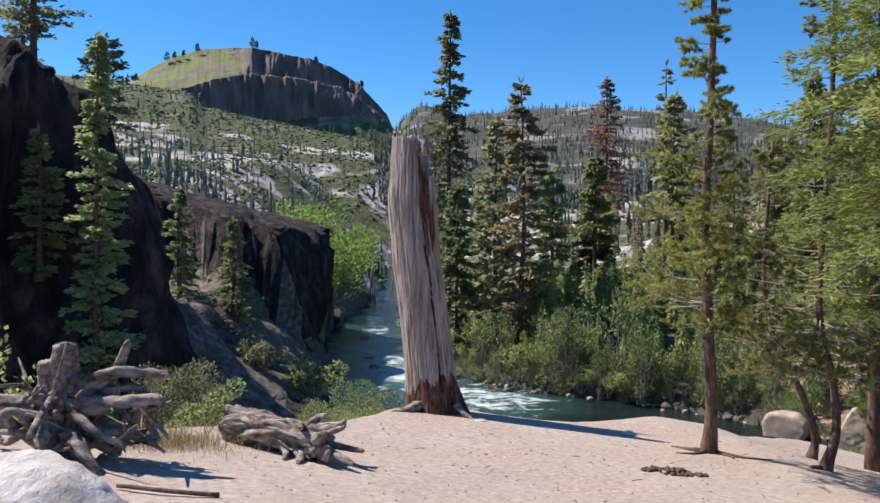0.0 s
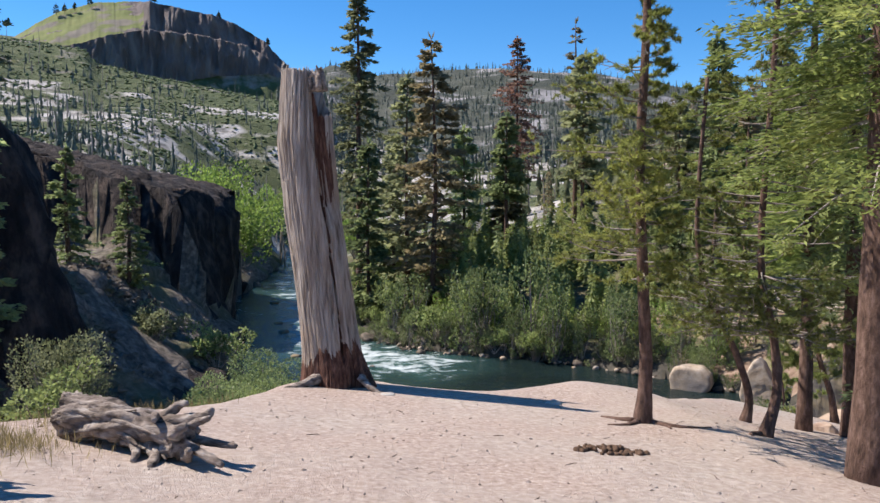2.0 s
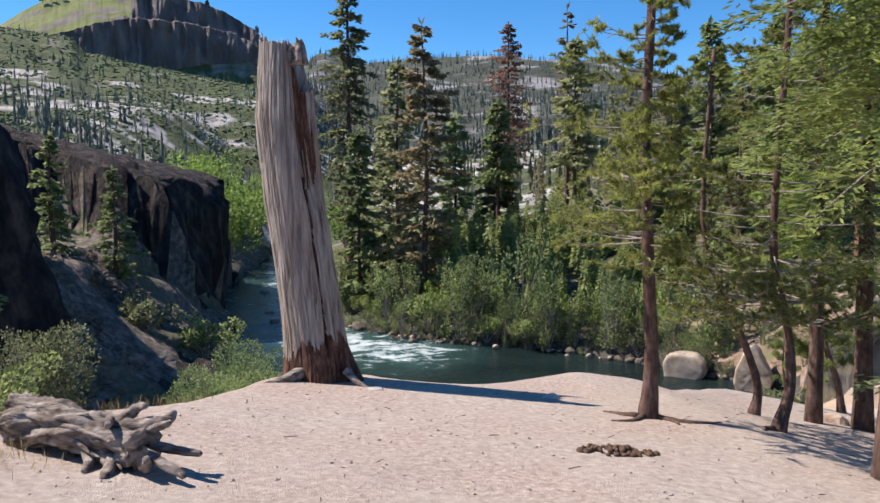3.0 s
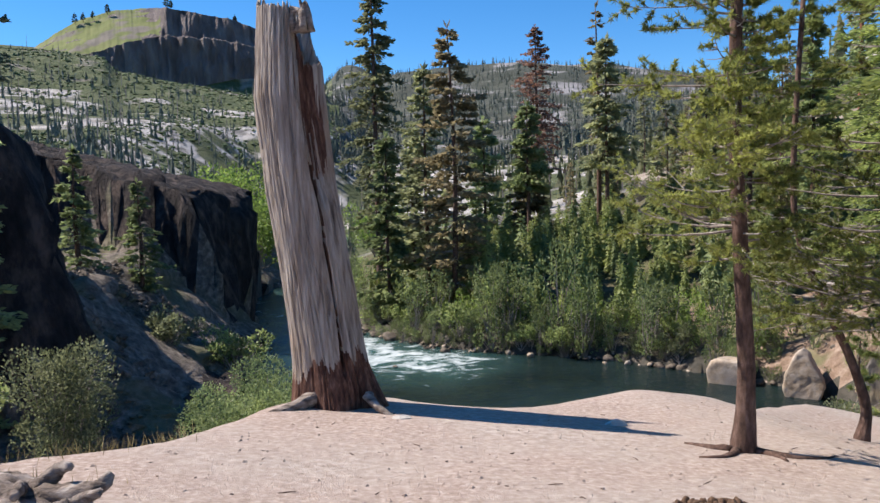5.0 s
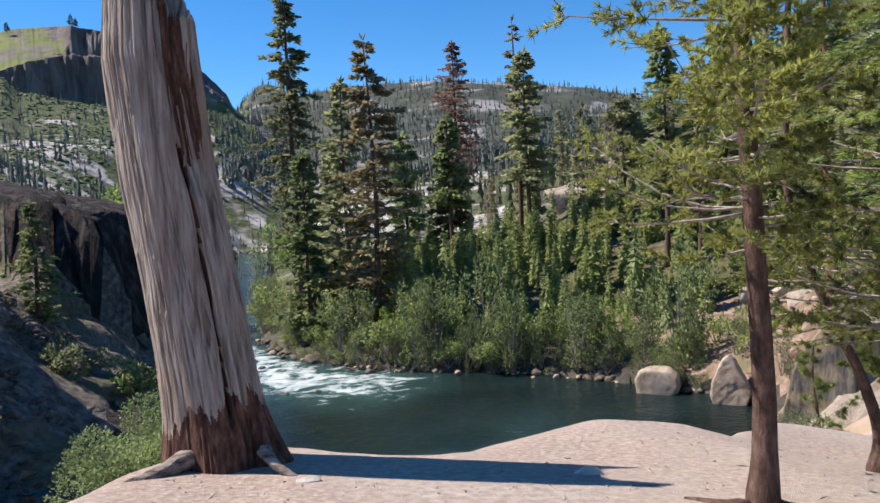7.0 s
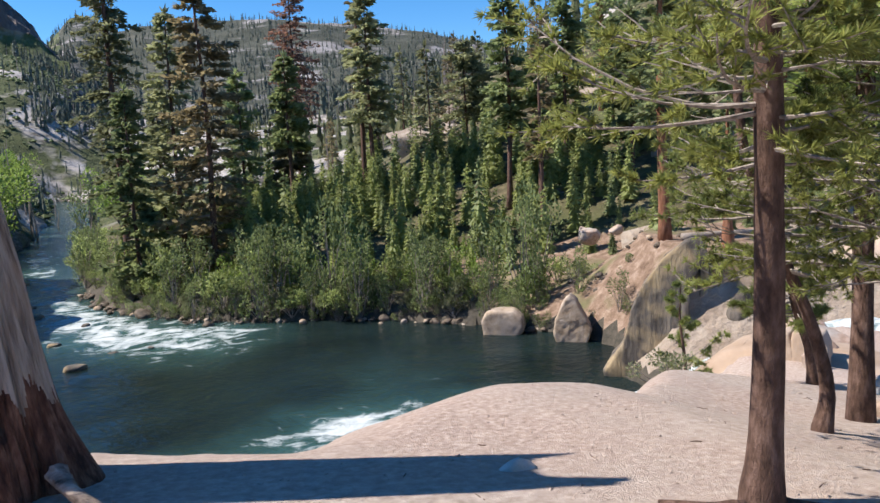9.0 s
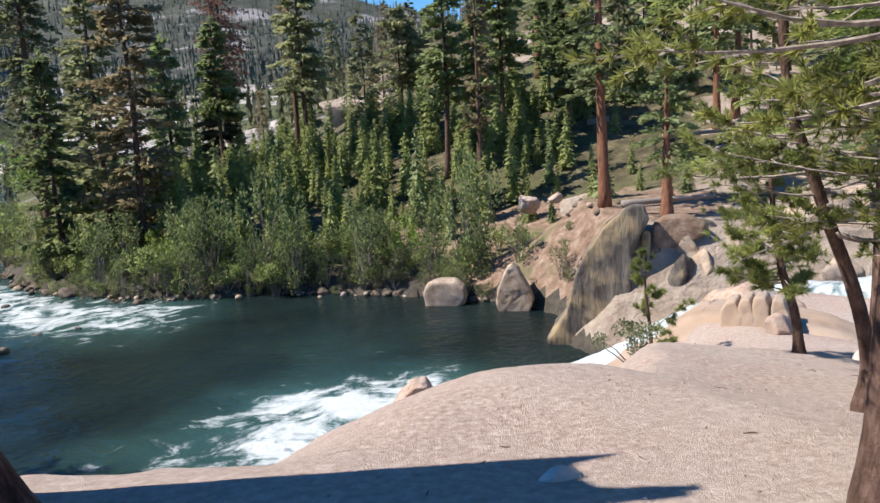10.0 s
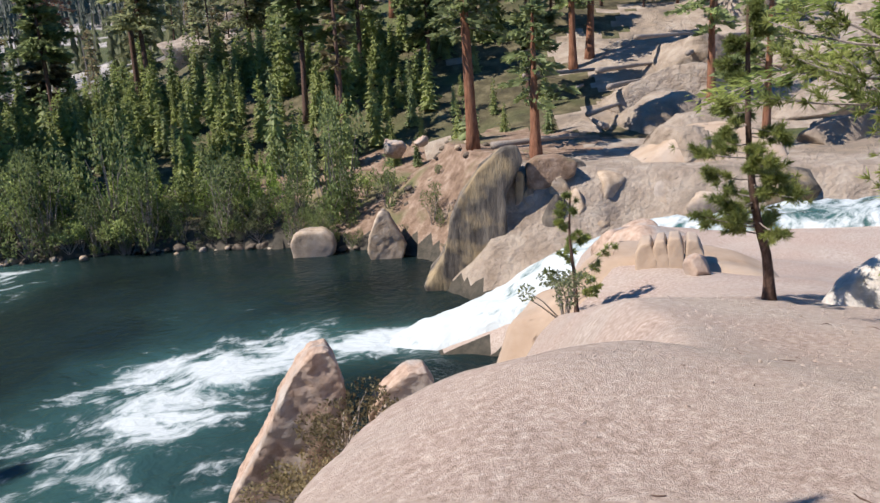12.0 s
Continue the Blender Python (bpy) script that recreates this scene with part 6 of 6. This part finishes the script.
for n, (px, py, a, ln) in enumerate(((3.48, 10.5, -150, 0.6), (3.48, 10.5, -60, 0.45), (3.48, 10.5, 170, 0.5), (3.48, 10.5, -20, 0.8), (5.02, 10.62, -130, 0.45))):
    pts = []
    for q in np.linspace(0.1, ln, 7):
        b = radians(a) + 0.35 * math.sin(q * 5 + n)
        x, y = px + q * math.cos(b), py + q * math.sin(b)
        pts.append((x, y, ground_at(x, y) + 0.012 - 0.02 * q))
    g = Geo()
    g.tube(np.array(pts), np.linspace(0.045, 0.012, 7), 7, 0, True, 0.1)
    tagged(new("surface_root", g.mesh("surface_root", [M_BARK], True)), "bare root creeping over the gravel from a pine", "root", "surface roots")

# broken stones on the scree under the cliff
g = Geo()
N = 5200
sx, sy = rng.uniform(-23, -7, N), rng.uniform(34, 62, N)
sz, sc = land(sx, sy)
ok = (sc == 2) & (fbm(sx / 4, sy / 4, 13, 3) > -0.25)
for x, y, z in zip(sx[ok], sy[ok], sz[ok]):
    q = 0.05 + 0.30 * rng.uniform() ** 4
    g.add((octa + rng.normal(size=(6, 3)) * 0.3) * q * np.array([1.2, 1, 0.75]) + [x, y, z + q * 0.2], of)
tagged(new("scree_stones", g.mesh("scree_stones", [M_SCREE])), "loose grey stones on the scree slope", "stones", kind="stuff")

# dry grass at the edge
g = Geo()
P = []
for cx, cy, n, sd in ((-2.75, 7.5, 2200, 0.4), (-2.2, 8.5, 300, 0.3), (-3.4, 7.7, 1200, 0.4), (-2.0, 10.1, 260, 0.25), (-1.75, 10.3, 200, 0.2), (-2.6, 9.8, 300, 0.4)):
    P.append(np.stack([cx + sd * rng.normal(size=n), cy + 0.6 * sd * rng.normal(size=n)], -1))
P = np.concatenate(P)
pz = land(P[:, 0], P[:, 1])[0]
g.leaves(np.column_stack([P, pz]), unit(rng.normal(size=(len(P), 3)) * 0.3 + [0, 0, 1]), 0.13, 0.003)
tagged(new("dry_grass", g.mesh("dry_grass", [M_GRASS])), "dry yellow grass at the gravel edge", "grass", kind="stuff")


# ---- far woods, scrub and dead trees ----
def far_trees(name, label, count, rmin, rmax, bmin, bmax, hmin, hmax, mat, thin=0.16, keep=None):
    lr = np.exp(rng.uniform(math.log(rmin), math.log(rmax), count))
    b = np.radians(rng.uniform(bmin, bmax, count))
    x, y = 0.6 + lr * np.sin(b), lr * np.cos(b)
    z, code = land(x, y)
    ok = (code != 6) & (code != 10) & (code != 1) & (z > WATER + 0.6)
    if keep is not None:
        ok &= keep(x, y, lr)
    x, y, z = x[ok], y[ok], z[ok]
    n = len(x)
    h = rng.uniform(hmin, hmax, n)
    spread = rng.uniform(0.6, 1.2, n)
    V, F = [], []
    tiers, sides = 5, 5
    for t in range(tiers):
        lo, hi = 0.08 + 0.18 * t, 0.38 + 0.158 * t
        r = thin * (1.0 - 0.17 * t)
        a = np.linspace(0, 2 * np.pi, sides, endpoint=False)[None] + rng.uniform(0, 6, (n, 1))
        rr = r * h[:, None] * rng.uniform(0.35, 1.3, (n, sides)) * spread[:, None]
        ring = np.stack([x[:, None] + rr * np.cos(a), y[:, None] + rr * np.sin(a), z[:, None] + h[:, None] * (lo + 0.05 * rng.normal(size=(n, sides)))], -1)
        apex = np.stack([x, y, z + h * min(hi, 1.0)], -1)[:, None]
        V.append(np.concatenate([ring, apex], 1))
    V = np.stack(V, 1).reshape(-1, 3)
    base = np.arange(n * tiers) * (sides + 1)
    F = np.concatenate([np.stack([base + j, base + (j + 1) % sides, base + sides], -1) for j in range(sides)])
    me = bpy.data.meshes.new(name)
    me.from_pydata(V.tolist(), [], F.tolist())
    me.materials.append(mat)
    return tagged(new(name, me), label, "woods", kind="stuff")


far_trees("ridge_woods", "dense dark conifer woods on the far ridge", 7500, 460, 2300, -9, 42, 9, 17, M_FARWOOD, 0.14, lambda x, y, r: (fbm(x / 120, y / 120, 2, 3) > 0.02) | (r > 1250))
far_trees("slope_woods", "scattered conifers on the granite slope", 650, 165, 700, -29, -4, 2.5, 12, M_FARWOOD, 0.12)
far_trees("valley_woods", "conifer woods behind the far bank", 620, 185, 460, 5, 60, 7, 14, M_DARKFIR, 0.15)
far_trees("slope_trees", "few small trees below the table mountain", 40, 600, 860, -30, -6, 4, 9, M_FARWOOD, 0.2)


def far_scrub(count):
    lr = np.exp(rng.uniform(math.log(190), math.log(880), count))
    b = np.radians(rng.uniform(-28, -4, count))
    x, y = 0.6 + lr * np.sin(b), lr * np.cos(b)
    ok = (fbm(x / 40, y / 40, 12, 3) > -0.15) | (lr > 560)
    x, y, lr = x[ok], y[ok], lr[ok]
    z = land(x, y)[0]
    n = len(x)
    s = rng.uniform(0.3, 1.2, n) * (0.6 + lr / 800)
    V = octa[None] * s[:, None, None] * np.array([1.2, 1.2, 0.75]) * (1 + 0.3 * rng.normal(size=(n, 6, 1))) + np.stack([x, y, z + 0.3 * s], -1)[:, None]
    F = (np.array(of)[None] + (np.arange(n) * 6)[:, None, None]).reshape(-1, 3)
    me = bpy.data.meshes.new("hill_scrub")
    me.from_pydata(V.reshape(-1, 3).tolist(), [], F.tolist())
    me.materials.append(M_FARSCRUB)
    tagged(new("hill_scrub", me), "low green scrub on the far slope", "scrub", kind="stuff")


far_scrub(7000)
g = Geo()
for n in range(260):
    r = math.exp(rng.uniform(math.log(170), math.log(800)))
    b = radians(rng.uniform(-27, 30))
    x, y = 0.6 + r * math.sin(b), r * math.cos(b)
    P0 = (x, y)
    z = float(land(np.array([x]), np.array([y]))[0][0])
    h = rng.uniform(6, 15)
    g.tube(np.array([(x, y, z - 0.5), (x + 0.2 * rng.normal(), y, z + h * 0.5), (x + 0.4 * rng.normal(), y, z + h)]), [0.24, 0.18, 0.05], 4, 0, False)
tagged(new("dead_standing_trees", g.mesh("dead_standing_trees", [M_TWIG])), "grey dead standing trees on the slopes", "woods", kind="stuff")


# few small trees on the table mountain's rim
for n, (b, el, h) in enumerate(((-23.1, 0.2125, 11), (-22.6, 0.2165, 8), (-22.0, 0.220, 7), (-21.1, 0.2262, 10), (-17.35, 0.2355, 13), (-17.1, 0.2355, 9), (-12.9, 0.2225, 7), (-9.6, 0.193, 8))):
    r = 985.0 if b < -18 else 940.0
    x, y = 0.6 + r * math.sin(radians(b)), r * math.cos(radians(b))
    conifer("rim_tree", "small tree standing on the mountain's rim", (x, y, el * r + 1.5), h, 0.3, 0.25, 0.32 * h, 40, 9, 1.6, M_FARWOOD, M_BARK, "trees on the mountain's rim", slim=0.4)
